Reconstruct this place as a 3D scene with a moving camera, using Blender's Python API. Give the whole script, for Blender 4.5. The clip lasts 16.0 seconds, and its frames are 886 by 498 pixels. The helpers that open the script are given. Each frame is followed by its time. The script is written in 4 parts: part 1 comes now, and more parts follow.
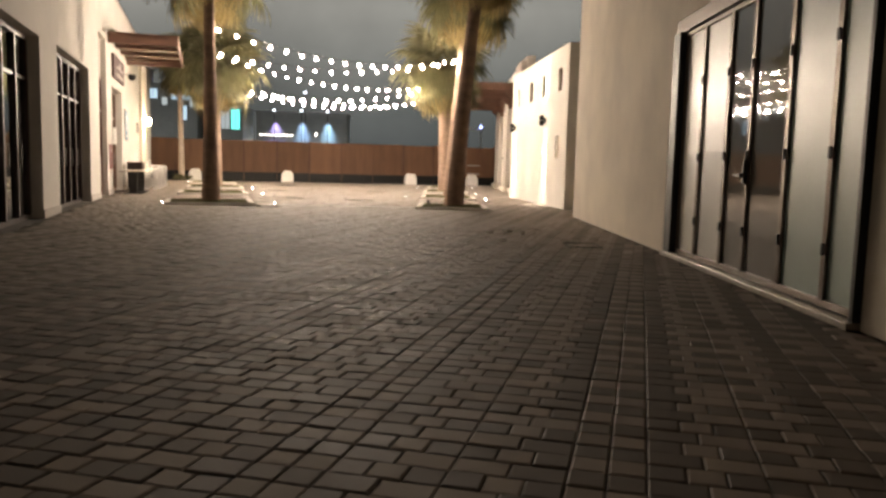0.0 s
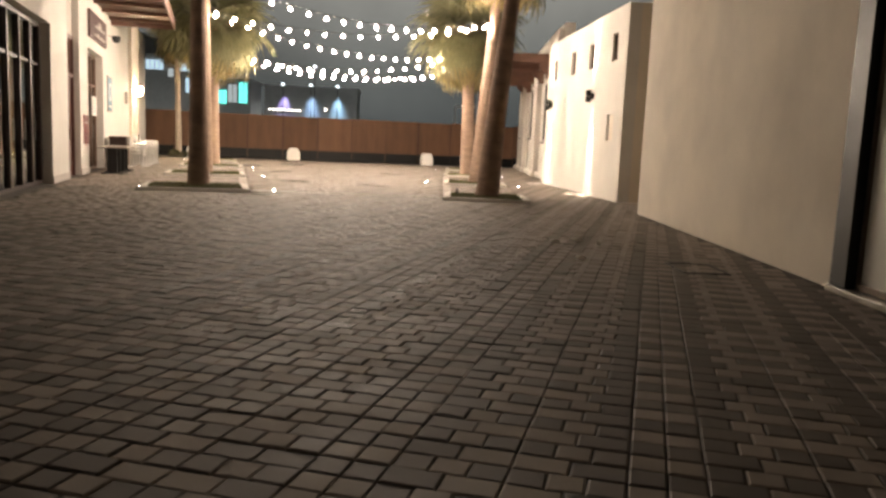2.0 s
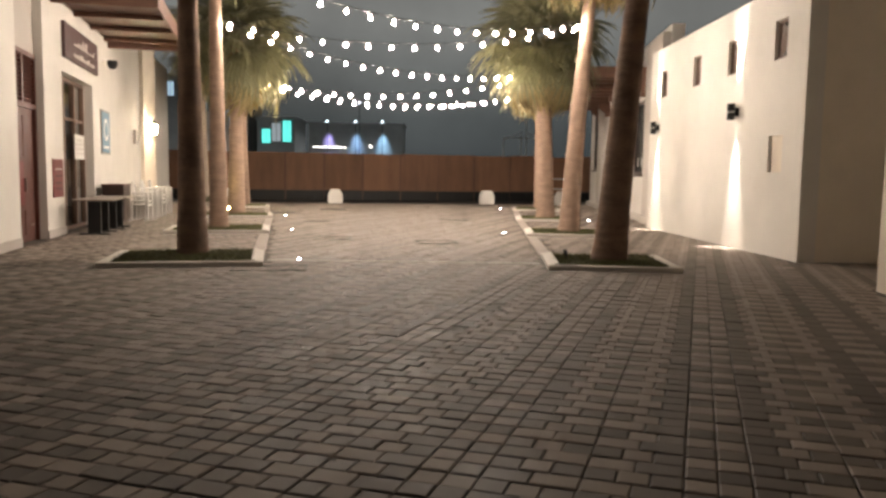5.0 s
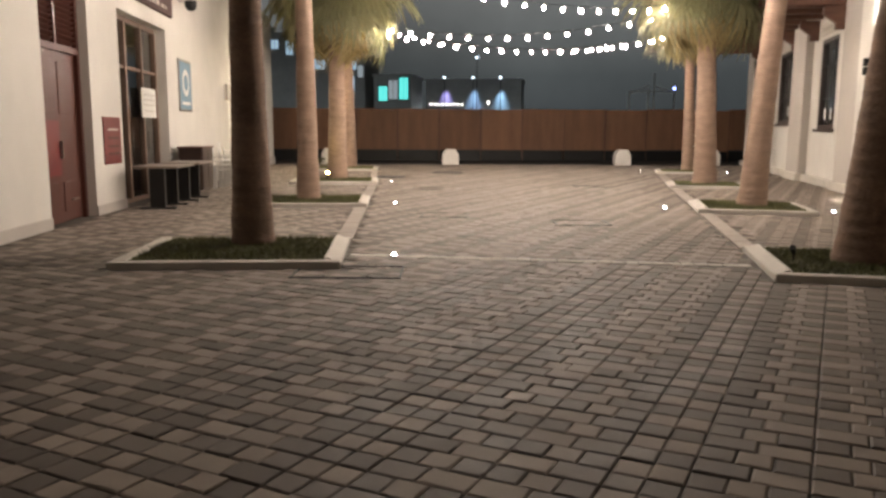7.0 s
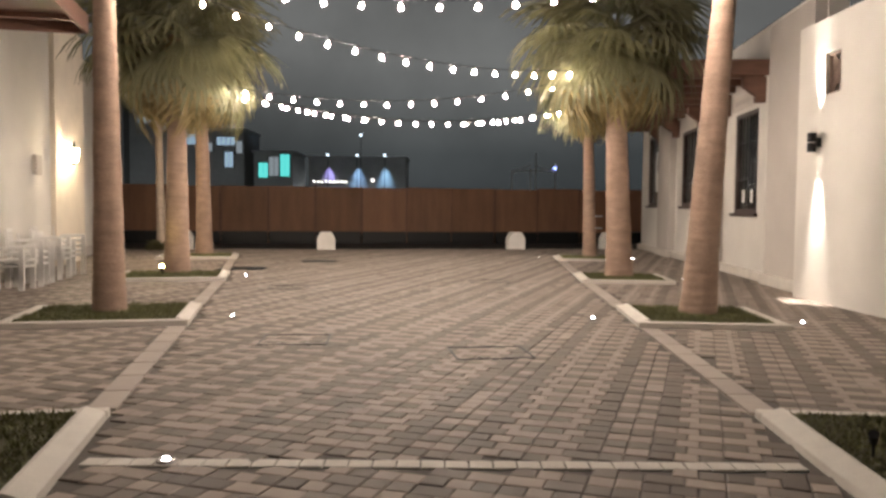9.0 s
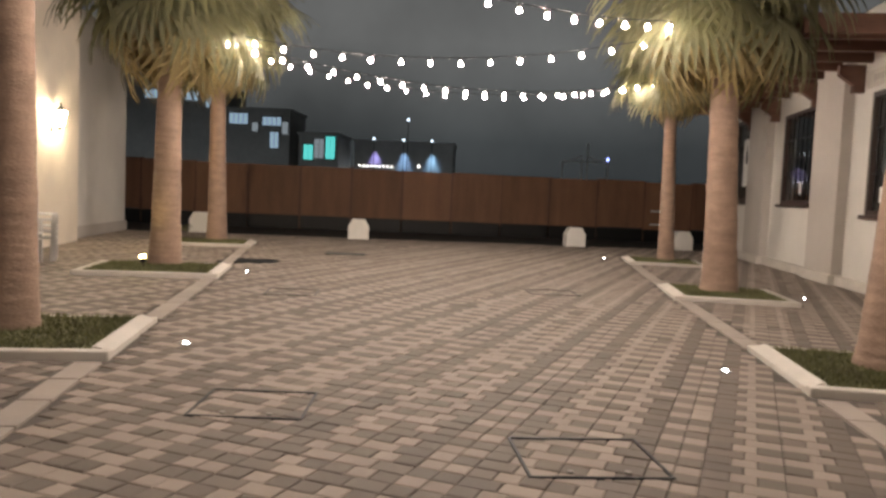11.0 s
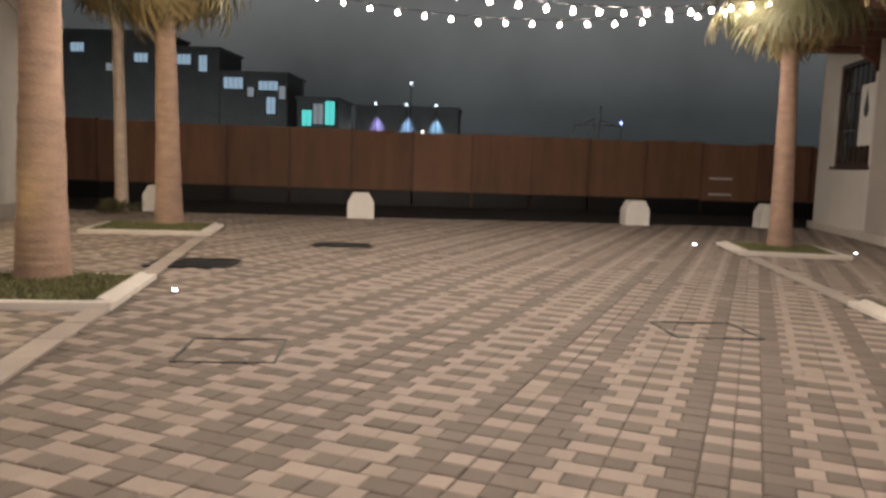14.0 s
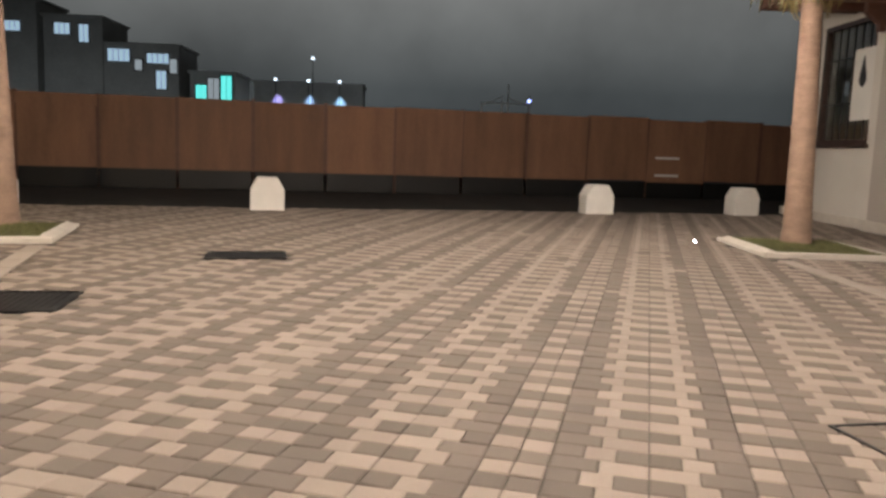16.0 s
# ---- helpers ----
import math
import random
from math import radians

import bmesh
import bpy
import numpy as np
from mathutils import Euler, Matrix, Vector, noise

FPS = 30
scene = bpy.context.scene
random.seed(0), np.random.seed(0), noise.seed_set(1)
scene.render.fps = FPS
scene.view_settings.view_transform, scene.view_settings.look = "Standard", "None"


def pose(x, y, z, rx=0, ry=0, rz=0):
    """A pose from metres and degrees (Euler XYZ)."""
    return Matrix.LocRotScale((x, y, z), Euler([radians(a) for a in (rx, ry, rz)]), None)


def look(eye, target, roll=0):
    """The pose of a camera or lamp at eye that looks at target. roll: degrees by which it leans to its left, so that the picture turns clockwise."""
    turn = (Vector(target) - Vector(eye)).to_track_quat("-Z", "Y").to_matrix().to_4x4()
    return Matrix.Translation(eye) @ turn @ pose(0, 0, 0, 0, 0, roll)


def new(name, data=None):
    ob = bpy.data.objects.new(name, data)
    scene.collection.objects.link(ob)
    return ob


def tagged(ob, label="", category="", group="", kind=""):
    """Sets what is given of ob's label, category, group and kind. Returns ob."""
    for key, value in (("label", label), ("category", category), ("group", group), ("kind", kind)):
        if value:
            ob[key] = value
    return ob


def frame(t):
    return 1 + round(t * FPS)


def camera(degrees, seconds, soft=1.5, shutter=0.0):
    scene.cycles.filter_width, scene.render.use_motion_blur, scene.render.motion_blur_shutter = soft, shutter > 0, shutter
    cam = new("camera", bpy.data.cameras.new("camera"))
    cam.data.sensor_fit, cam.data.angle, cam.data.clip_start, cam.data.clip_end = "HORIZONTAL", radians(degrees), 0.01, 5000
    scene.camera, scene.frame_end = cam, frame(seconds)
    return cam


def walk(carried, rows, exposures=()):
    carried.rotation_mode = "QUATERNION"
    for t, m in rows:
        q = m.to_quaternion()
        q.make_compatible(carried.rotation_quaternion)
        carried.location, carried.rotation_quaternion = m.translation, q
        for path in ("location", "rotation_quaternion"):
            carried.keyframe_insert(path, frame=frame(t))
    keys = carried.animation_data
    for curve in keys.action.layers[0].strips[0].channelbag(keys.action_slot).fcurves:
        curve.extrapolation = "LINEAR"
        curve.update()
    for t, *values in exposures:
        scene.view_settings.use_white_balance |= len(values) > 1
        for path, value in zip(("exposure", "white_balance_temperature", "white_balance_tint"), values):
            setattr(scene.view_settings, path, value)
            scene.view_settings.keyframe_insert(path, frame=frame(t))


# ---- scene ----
EXPOSURE = [(0.0, 1.45, 7150, 12), (3.0, 1.25, 7050, 12), (5.5, 0.85, 6650, 11), (8.0, 0.65, 6550, 12), (11.0, 0.32, 6550, 13), (14.0, 0.3, 6500, 13), (16.0, 0.72, 6500, 12)]
cam = camera(59.3, 16.0, 2.9)
PATH = [
    (0, (1.76, -11.0, 1.153), (1.915, -9.017, 0.942), 1.5),
    (0.5, (1.743, -10.096, 1.123), (1.986, -8.133, 0.828), 2.4),
    (1, (1.729, -9.138, 1.188), (1.871, -7.156, 0.959), 3.8),
    (1.5, (1.554, -8.361, 1.245), (1.725, -6.377, 1.06), 3.1),
    (2, (1.483, -7.448, 1.226), (1.62, -5.471, 0.959), 2.5),
    (2.5, (1.358, -6.595, 1.208), (1.452, -4.626, 0.869), 2.6),
    (3, (1.273, -5.653, 1.22), (1.313, -3.674, 0.934), 4.2),
    (5.5, (0.877, -0.714, 1.363), (0.844, 1.277, 1.177), -0.9),
    (6, (0.769, 0.191, 1.334), (0.6, 2.166, 1.068), 0.2),
    (6.5, (0.642, 1.219, 1.359), (0.466, 3.189, 1.059), 0.6),
    (7, (0.545, 2.194, 1.36), (0.266, 4.152, 1.063), 0.3),
    (7.5, (0.435, 3.199, 1.405), (0.215, 5.178, 1.223), -0.1),
    (8, (0.419, 4.185, 1.468), (0.364, 6.184, 1.415), -1.4),
    (10.5, (0.359, 8.719, 1.518), (0.363, 10.71, 1.333), 1.7),
    (11, (0.297, 9.666, 1.492), (0.193, 11.659, 1.359), 2.5),
    (11.5, (0.158, 10.564, 1.467), (-0.034, 12.549, 1.308), 2.2),
    (12, (0.06, 11.546, 1.486), (-0.123, 13.533, 1.351), 1.0),
    (12.5, (-0.085, 12.498, 1.473), (-0.306, 14.482, 1.358), 0.3),
    (13, (-0.269, 13.446, 1.471), (-0.66, 15.402, 1.329), 0.6),
    (13.5, (-0.472, 14.388, 1.441), (-0.86, 16.341, 1.246), 2.7),
    (14, (-0.62, 15.276, 1.449), (-0.727, 17.262, 1.232), 2.0),
    (14.5, (-0.801, 16.198, 1.439), (-0.795, 18.182, 1.187), 1.6),
    (15, (-0.958, 17.053, 1.418), (-0.904, 19.03, 1.121), 1.7),
    (15.5, (-1.14, 18.007, 1.414), (-1.053, 19.979, 1.092), 2.8),
    (16, (-1.35, 18.972, 1.398), (-1.209, 20.95, 1.137), 2.0),
]
walk(cam, [(t, look(eye, target, roll)) for t, eye, target, roll in PATH], EXPOSURE)

# ---- world and light ----
world = bpy.data.worlds.new("night")
scene.world = world
world.use_nodes = True
wn = world.node_tree.nodes
wl = world.node_tree.links
bg = wn["Background"]
tc = wn.new("ShaderNodeTexCoord")
sep = wn.new("ShaderNodeSeparateXYZ")
ramp = wn.new("ShaderNodeValToRGB")
wl.new(tc.outputs["Generated"], sep.inputs[0])
wl.new(sep.outputs[2], ramp.inputs[0])
ramp.color_ramp.elements[0].position = 0.0
ramp.color_ramp.elements[0].color = (0.028, 0.032, 0.034, 1)
ramp.color_ramp.elements[1].position = 1.0
ramp.color_ramp.elements[1].color = (0.006, 0.007, 0.007, 1)
for place, tone in ((0.07, (0.036, 0.041, 0.042, 1)), (0.13, (0.068, 0.073, 0.072, 1)), (0.19, (0.100, 0.104, 0.101, 1)), (0.32, (0.092, 0.095, 0.092, 1)), (0.55, (0.018, 0.019, 0.019, 1))):
    ramp.color_ramp.elements.new(place).color = tone
# lens haze put into the sky, brighter northward; thin uneven cloud breaks it up
north = wn.new("ShaderNodeMapRange")
north.interpolation_type = "SMOOTHSTEP"
north.inputs[1].default_value, north.inputs[2].default_value = 0.55, 1.0
north.inputs[3].default_value, north.inputs[4].default_value = 0.1, 1.0
wl.new(sep.outputs[1], north.inputs[0])
cloud = wn.new("ShaderNodeTexNoise")
cloud.inputs["Scale"].default_value, cloud.inputs["Detail"].default_value = 5.0, 5.0
wl.new(tc.outputs["Generated"], cloud.inputs[0])
thin = wn.new("ShaderNodeMapRange")
thin.inputs[1].default_value, thin.inputs[2].default_value = 0.3, 0.7
thin.inputs[3].default_value, thin.inputs[4].default_value = 0.75, 1.25
wl.new(cloud.outputs[0], thin.inputs[0])
glow = wn.new("ShaderNodeMath")
glow.operation = "MULTIPLY"
wl.new(north.outputs[0], glow.inputs[0])
wl.new(thin.outputs[0], glow.inputs[1])
wl.new(ramp.outputs[0], bg.inputs[0])
wl.new(glow.outputs[0], bg.inputs[1])

BULB_GLOW = 600.0


def lamp(name, kind, m, power, colour, size=0.05, cone=None, blend=0.4):
    d = bpy.data.lights.new(name, kind)
    d.energy, d.color = power, colour
    d.shadow_soft_size = size
    if cone:
        d.spot_size, d.spot_blend = radians(cone), blend
    ob = new(name, d)
    ob.matrix_world = m
    return ob


# ---- materials ----
def material(name, base, rough=0.7, metal=0.0, vary=0.25, scale=3.0, fine=40.0, bump=0.15, dist=0.01,
             emit=None, power=0.0, trans=0.0, island=0.0, rnd=0.0, spec=0.5, stretch=(1, 1, 1), stain=None):
    """A surface with variation at two scales, fine relief, and optional change from piece to piece."""
    m = bpy.data.materials.new(name)
    m.use_nodes = True
    n, l = m.node_tree.nodes, m.node_tree.links
    p = n["Principled BSDF"]
    p.inputs["Roughness"].default_value = rough
    p.inputs["Metallic"].default_value = metal
    p.inputs["Specular IOR Level"].default_value = spec
    if trans:
        p.inputs["Transmission Weight"].default_value = trans
    if emit:
        p.inputs["Emission Color"].default_value = (*emit, 1)
        p.inputs["Emission Strength"].default_value = power
        p.inputs["Base Color"].default_value = (*base, 1)
        return m
    geo = n.new("ShaderNodeNewGeometry")
    mp = n.new("ShaderNodeMapping")
    mp.inputs["Scale"].default_value = stretch
    l.new(geo.outputs["Position"], mp.inputs[0])
    big = n.new("ShaderNodeTexNoise")
    big.inputs["Scale"].default_value = scale
    big.inputs["Detail"].default_value = 6
    small = n.new("ShaderNodeTexNoise")
    small.inputs["Scale"].default_value = fine
    small.inputs["Detail"].default_value = 3
    l.new(mp.outputs[0], big.inputs[0])
    l.new(mp.outputs[0], small.inputs[0])
    add = n.new("ShaderNodeMath")
    add.operation = "ADD"
    l.new(big.outputs[0], add.inputs[0])
    half = n.new("ShaderNodeMath")
    half.operation = "MULTIPLY"
    half.inputs[1].default_value = 0.6
    l.new(small.outputs[0], half.inputs[0])
    l.new(half.outputs[0], add.inputs[1])
    rg = n.new("ShaderNodeMapRange")
    rg.inputs[1].default_value, rg.inputs[2].default_value = 0.45, 1.15
    rg.inputs[3].default_value, rg.inputs[4].default_value = 1 - vary, 1 + vary
    l.new(add.outputs[0], rg.inputs[0])
    value = rg.outputs[0]
    for amount, src in ((island, geo.outputs["Random Per Island"]), (rnd, None)):
        if amount:
            if src is None:
                src = n.new("ShaderNodeObjectInfo").outputs["Random"]
            r2 = n.new("ShaderNodeMapRange")
            r2.inputs[3].default_value, r2.inputs[4].default_value = 1 - amount, 1 + amount
            l.new(src, r2.inputs[0])
            mul = n.new("ShaderNodeMath")
            mul.operation = "MULTIPLY"
            l.new(value, mul.inputs[0])
            l.new(r2.outputs[0], mul.inputs[1])
            value = mul.outputs[0]
    mix = n.new("ShaderNodeVectorMath")
    mix.operation = "SCALE"
    mix.inputs[0].default_value = base
    l.new(value, mix.inputs["Scale"])
    colour = mix.outputs[0]
    if stain:
        blot = n.new("ShaderNodeTexNoise")
        blot.inputs["Scale"].default_value = 0.55
        blot.inputs["Detail"].default_value = 8
        l.new(mp.outputs[0], blot.inputs[0])
        sr = n.new("ShaderNodeMapRange")
        sr.inputs[1].default_value, sr.inputs[2].default_value = 0.5, 0.75
        sr.inputs[3].default_value, sr.inputs[4].default_value = 0.0, 0.45
        l.new(blot.outputs[0], sr.inputs[0])
        cm = n.new("ShaderNodeMix")
        cm.data_type = "RGBA"
        l.new(sr.outputs[0], cm.inputs["Factor"])
        l.new(colour, cm.inputs["A"])
        cm.inputs["B"].default_value = (*stain, 1)
        colour = cm.outputs["Result"]
    l.new(colour, p.inputs["Base Color"])
    if bump:
        b = n.new("ShaderNodeBump")
        b.inputs["Strength"].default_value = bump
        b.inputs["Distance"].default_value = dist
        l.new(add.outputs[0], b.inputs["Height"])
        l.new(b.outputs[0], p.inputs["Normal"])
    rr = n.new("ShaderNodeMapRange")
    rr.inputs[1].default_value, rr.inputs[2].default_value = 0.5, 1.1
    rr.inputs[3].default_value, rr.inputs[4].default_value = max(0.02, rough * 0.85), min(1, rough * 1.15)
    l.new(add.outputs[0], rr.inputs[0])
    l.new(rr.outputs[0], p.inputs["Roughness"])
    return m


def leafy(m, colour, share):
    """Lets light through a leaf."""
    n, l = m.node_tree.nodes, m.node_tree.links
    p, out = n["Principled BSDF"], n["Material Output"]
    tr = n.new("ShaderNodeBsdfTranslucent")
    tr.inputs[0].default_value = (*colour, 1)
    mx = n.new("ShaderNodeMixShader")
    mx.inputs[0].default_value = share
    l.new(p.outputs[0], mx.inputs[1])
    l.new(tr.outputs[0], mx.inputs[2])
    l.new(mx.outputs[0], out.inputs[0])
    return m


PLASTER = material("cream_plaster", (0.79, 0.71, 0.60), 0.9, vary=0.08, scale=1.4, fine=60, bump=0.3, dist=0.01, stain=(0.47, 0.41, 0.34))
PLASTER_PALE = material("pale_plaster", (0.70, 0.67, 0.62), 0.9, vary=0.07, scale=1.3, fine=55, bump=0.3, dist=0.01, stain=(0.55, 0.52, 0.47))
PLASTER_GREY = material("grey_plaster", (0.50, 0.46, 0.42), 0.9, vary=0.08, scale=1.5, fine=55, bump=0.3, dist=0.01, stain=(0.4, 0.36, 0.32))
TIMBER = material("stained_timber", (0.15, 0.075, 0.052), 0.6, vary=0.35, scale=2, fine=30, bump=0.3, stretch=(1, 0.2, 6), rnd=0.15)
DARKWOOD = material("dark_frame", (0.05, 0.03, 0.024), 0.45, vary=0.3, scale=4, fine=60, bump=0.1)
REDWOOD = material("red_brown_wood", (0.10, 0.034, 0.024), 0.42, vary=0.3, scale=3, fine=40, bump=0.15, stretch=(4, 4, 0.5))
BRONZE = material("bronze_metal", (0.13, 0.10, 0.08), 0.4, 0.6, vary=0.2, scale=5, fine=80, bump=0.05)
STEEL = material("worn_steel", (0.30, 0.28, 0.25), 0.4, 0.9, vary=0.3, scale=6, fine=90, bump=0.1)
BLACK = material("black_metal", (0.015, 0.015, 0.015), 0.5, 0.3, vary=0.2, bump=0.05)
GLASS = material("clear_glass", (0.9, 0.93, 0.92), 0.02, trans=1.0, vary=0.02, bump=0, scale=1)
FROST = material("frosted_glass", (0.60, 0.58, 0.53), 0.4, vary=0.06, scale=1.2, fine=30, bump=0.02, spec=0.9)
# teal light on two gate panes is put into the glass colour
FROST_TEAL_LIT = material("teal_lit_frosted_glass", (0.36, 0.47, 0.44), 0.4, vary=0.1, scale=1.2, fine=30, bump=0.02, spec=0.9)
SMOKED = material("smoked_glass", (0.20, 0.185, 0.16), 0.03, vary=0.06, scale=1.2, fine=30, bump=0.0, spec=1.0)
# near-black colour that stands in for the shade of unlit rooms
INSIDE_SHADE = material("interior_shade", (0.05, 0.04, 0.035), 0.8, vary=0.3, bump=0.1)
KERB = material("pale_concrete", (0.62, 0.58, 0.52), 0.85, vary=0.12, scale=4, fine=70, bump=0.35, stain=(0.42, 0.37, 0.31))
BAND = material("concrete_band", (0.36, 0.31, 0.27), 0.85, vary=0.12, scale=4, fine=70, bump=0.3, rnd=0.08)
PAVER_LIGHT = material("light_paver", (0.335, 0.28, 0.237), 0.72, spec=0.24, vary=0.14, scale=2, fine=90, bump=0.5, dist=0.004, island=0.10, rnd=0.08)
PAVER_DARK = material("grey_paver", (0.158, 0.131, 0.11), 0.68, spec=0.26, vary=0.16, scale=2, fine=90, bump=0.5, dist=0.004, island=0.13, rnd=0.10)
JOINT = material("joint_sand", (0.10, 0.085, 0.072), 0.95, vary=0.3, scale=8, fine=120, bump=0.5)
ASPHALT = material("dark_asphalt", (0.03, 0.03, 0.03), 0.9, vary=0.3, scale=1, fine=80, bump=0.5)
SOIL = material("planting_soil", (0.085, 0.08, 0.035), 0.95, vary=0.4, scale=8, fine=60, bump=0.8, dist=0.03)
GRASS = material("short_grass", (0.135, 0.135, 0.055), 0.8, vary=0.4, scale=5, fine=40, bump=0, island=0.35)
BARK = material("palm_bark", (0.30, 0.205, 0.15), 0.9, vary=0.32, scale=3, fine=26, bump=0.8, dist=0.02, stretch=(1, 1, 2.4))
# darker, patchier bark for the two nearest palms
BARK_DARK = material("dark_palm_bark", (0.20, 0.13, 0.092), 0.92, vary=0.45, scale=2.2, fine=26, bump=0.8, dist=0.02, stretch=(1, 1, 2.0))
BARK_PALE = material("pale_palm_bark", (0.46, 0.38, 0.31), 0.9, vary=0.22, scale=3, fine=26, bump=0.6, dist=0.015, stretch=(1, 1, 2.4))
FROND = leafy(material("green_frond", (0.17, 0.165, 0.095), 0.5, vary=0.3, scale=3, fine=20, bump=0.1, rnd=0.3), (0.19, 0.18, 0.08), 0.35)
FROND_DRY = material("dry_frond", (0.30, 0.235, 0.11), 0.75, vary=0.3, scale=3, fine=20, bump=0.1, rnd=0.3)
leafy(FROND_DRY, (0.35, 0.27, 0.12), 0.3)
PLYWOOD = material("brown_plywood", (0.25, 0.13, 0.078), 0.75, vary=0.3, scale=1.2, fine=18, bump=0.2, stretch=(2.5, 1, 0.4), rnd=0.16)
WHITE_STONE = material("white_painted_concrete", (0.72, 0.70, 0.66), 0.8, vary=0.08, scale=4, fine=50, bump=0.25, stain=(0.55, 0.51, 0.46))
PLASTIC = material("white_plastic", (0.75, 0.73, 0.70), 0.35, vary=0.04, bump=0.03)
DOORWOOD = material("pale_brown_door_wood", (0.20, 0.13, 0.095), 0.45, vary=0.3, scale=3, fine=40, bump=0.12, stretch=(4, 4, 0.5))
TABLETOP = material("grey_brown_laminate", (0.30, 0.25, 0.21), 0.35, vary=0.15, scale=4, fine=60, bump=0.05)
LATTICE = material("weathered_lattice_wood", (0.19, 0.13, 0.10), 0.6, vary=0.25, scale=6, fine=60, bump=0.15)
SIGN = material("brown_sign_board", (0.07, 0.03, 0.028), 0.5, vary=0.15, bump=0.05)
LETTER = material("pale_lettering", (0.65, 0.6, 0.55), 0.5, vary=0.03, bump=0)
RED = material("red_enamel", (0.17, 0.022, 0.022), 0.4, vary=0.1, bump=0.03)
BLUE = material("blue_poster", (0.16, 0.28, 0.38), 0.6, vary=0.15, bump=0)
PAPER = material("white_paper", (0.75, 0.74, 0.70), 0.7, vary=0.05, bump=0)
CABLE = material("black_cable", (0.02, 0.02, 0.02), 0.6, vary=0.1, bump=0)
BULB = material("lit_bulb", (1, 0.9, 0.8), 0.3, emit=(1.0, 0.86, 0.73), power=BULB_GLOW)
LED = material("white_led", (1, 1, 1), 0.3, emit=(0.9, 0.95, 1.0), power=90)
LANTERN = material("lit_lantern_glass", (1, 0.9, 0.7), 0.3, emit=(1.0, 0.80, 0.50), power=400)
SPOTGLASS = material("lit_lens", (1, 0.9, 0.8), 0.3, emit=(1.0, 0.88, 0.75), power=30)
YELLOW = material("yellow_lens", (1, 0.9, 0.4), 0.3, emit=(1.0, 0.85, 0.25), power=120)
FACADE = material("far_facade", (0.55, 0.55, 0.53), 0.9, vary=0.2, scale=0.3, fine=2, bump=0.1)
WIN_COOL = material("lit_window_cool", (0.5, 0.7, 0.9), 0.5, emit=(0.50, 0.72, 0.9), power=0.38)
WIN_CYAN = material("lit_window_cyan", (0.3, 0.9, 0.9), 0.5, emit=(0.12, 0.85, 0.78), power=0.65)
WIN_DIM = material("dim_window", (0.5, 0.55, 0.6), 0.5, emit=(0.6, 0.7, 0.75), power=0.22)
WIN_BLUE = material("blue_lamp_lens", (0.3, 0.4, 1.0), 0.5, emit=(0.3, 0.4, 1.0), power=4.0)
LED_FAR = material("far_white_lamp", (1, 1, 1), 0.4, emit=(0.95, 0.95, 0.9), power=3.0)
FLOOD = material("flood_lens", (0.9, 0.95, 1), 0.4, emit=(0.7, 0.85, 1.0), power=2.5)


# ---- mesh helpers ----
def bm_box(bm, lo, hi, m=None, bevel=0.0):
    r = bmesh.ops.create_cube(bm, size=1.0)["verts"]
    c = [(a + b) / 2 for a, b in zip(lo, hi)]
    s = [b - a for a, b in zip(lo, hi)]
    t = Matrix.Translation(c) @ Matrix.Diagonal((*s, 1))
    bmesh.ops.transform(bm, matrix=(m @ t) if m else t, verts=r)
    if bevel:
        es = list({e for v in r for e in v.link_edges})
        bmesh.ops.bevel(bm, geom=es, offset=bevel, segments=2, affect="EDGES", profile=0.6)
    return bm


def box(lo, hi, bevel=0.0):
    return bm_box(bmesh.new(), lo, hi, None, bevel)


def boxes(items, bevel=0.0):
    bm = bmesh.new()
    for lo, hi in items:
        bm_box(bm, lo, hi, None, bevel)
    return bm


def lathe(profile, steps=16, wobble=0.0, axis=None):
    """A turned shape from (radius, height) pairs; axis(h) gives the centre's shift."""
    bm = bmesh.new()
    rings = []
    for k, (r, h) in enumerate(profile):
        dx, dy = axis(h) if axis else (0, 0)
        rings.append([bm.verts.new((dx + r * (1 + wobble * noise.noise((3 * math.cos(a), 3 * math.sin(a), h * 4))) * math.cos(a),
                                    dy + r * (1 + wobble * noise.noise((3 * math.cos(a), 3 * math.sin(a), h * 4))) * math.sin(a), h))
                      for a in [2 * math.pi * i / steps for i in range(steps)]])
    for a, b in zip(rings, rings[1:]):
        for i in range(steps):
            bm.faces.new((a[i], a[(i + 1) % steps], b[(i + 1) % steps], b[i]))
    bm.faces.new(reversed(rings[0]))
    bm.faces.new(rings[-1])
    return bm


def prism(outline, depth):
    """An outline in x and z, thickened from y = 0 to depth."""
    bm = bmesh.new()
    a = [bm.verts.new((x, 0, z)) for x, z in outline]
    b = [bm.verts.new((x, depth, z)) for x, z in outline]
    bm.faces.new(a)
    bm.faces.new(reversed(b))
    for i in range(len(a)):
        j = (i + 1) % len(a)
        bm.faces.new((a[j], a[i], b[i], b[j]))
    bmesh.ops.recalc_face_normals(bm, faces=bm.faces)
    return bm


def mesh_of(name, bm, mat, smooth=False):
    me = bpy.data.meshes.new(name)
    bm.to_mesh(me)
    bm.free()
    me.materials.append(mat)
    if smooth:
        me.polygons.foreach_set("use_smooth", [True] * len(me.polygons))
    return me


def part(name, bm, mat, parent, label="", m=None, smooth=False):
    ob = new(name, bm if isinstance(bm, bpy.types.Mesh) else mesh_of(name, bm, mat, smooth))
    ob.parent = parent
    if m:
        ob.matrix_basis = m
    if label:
        ob["label"] = label
    return ob


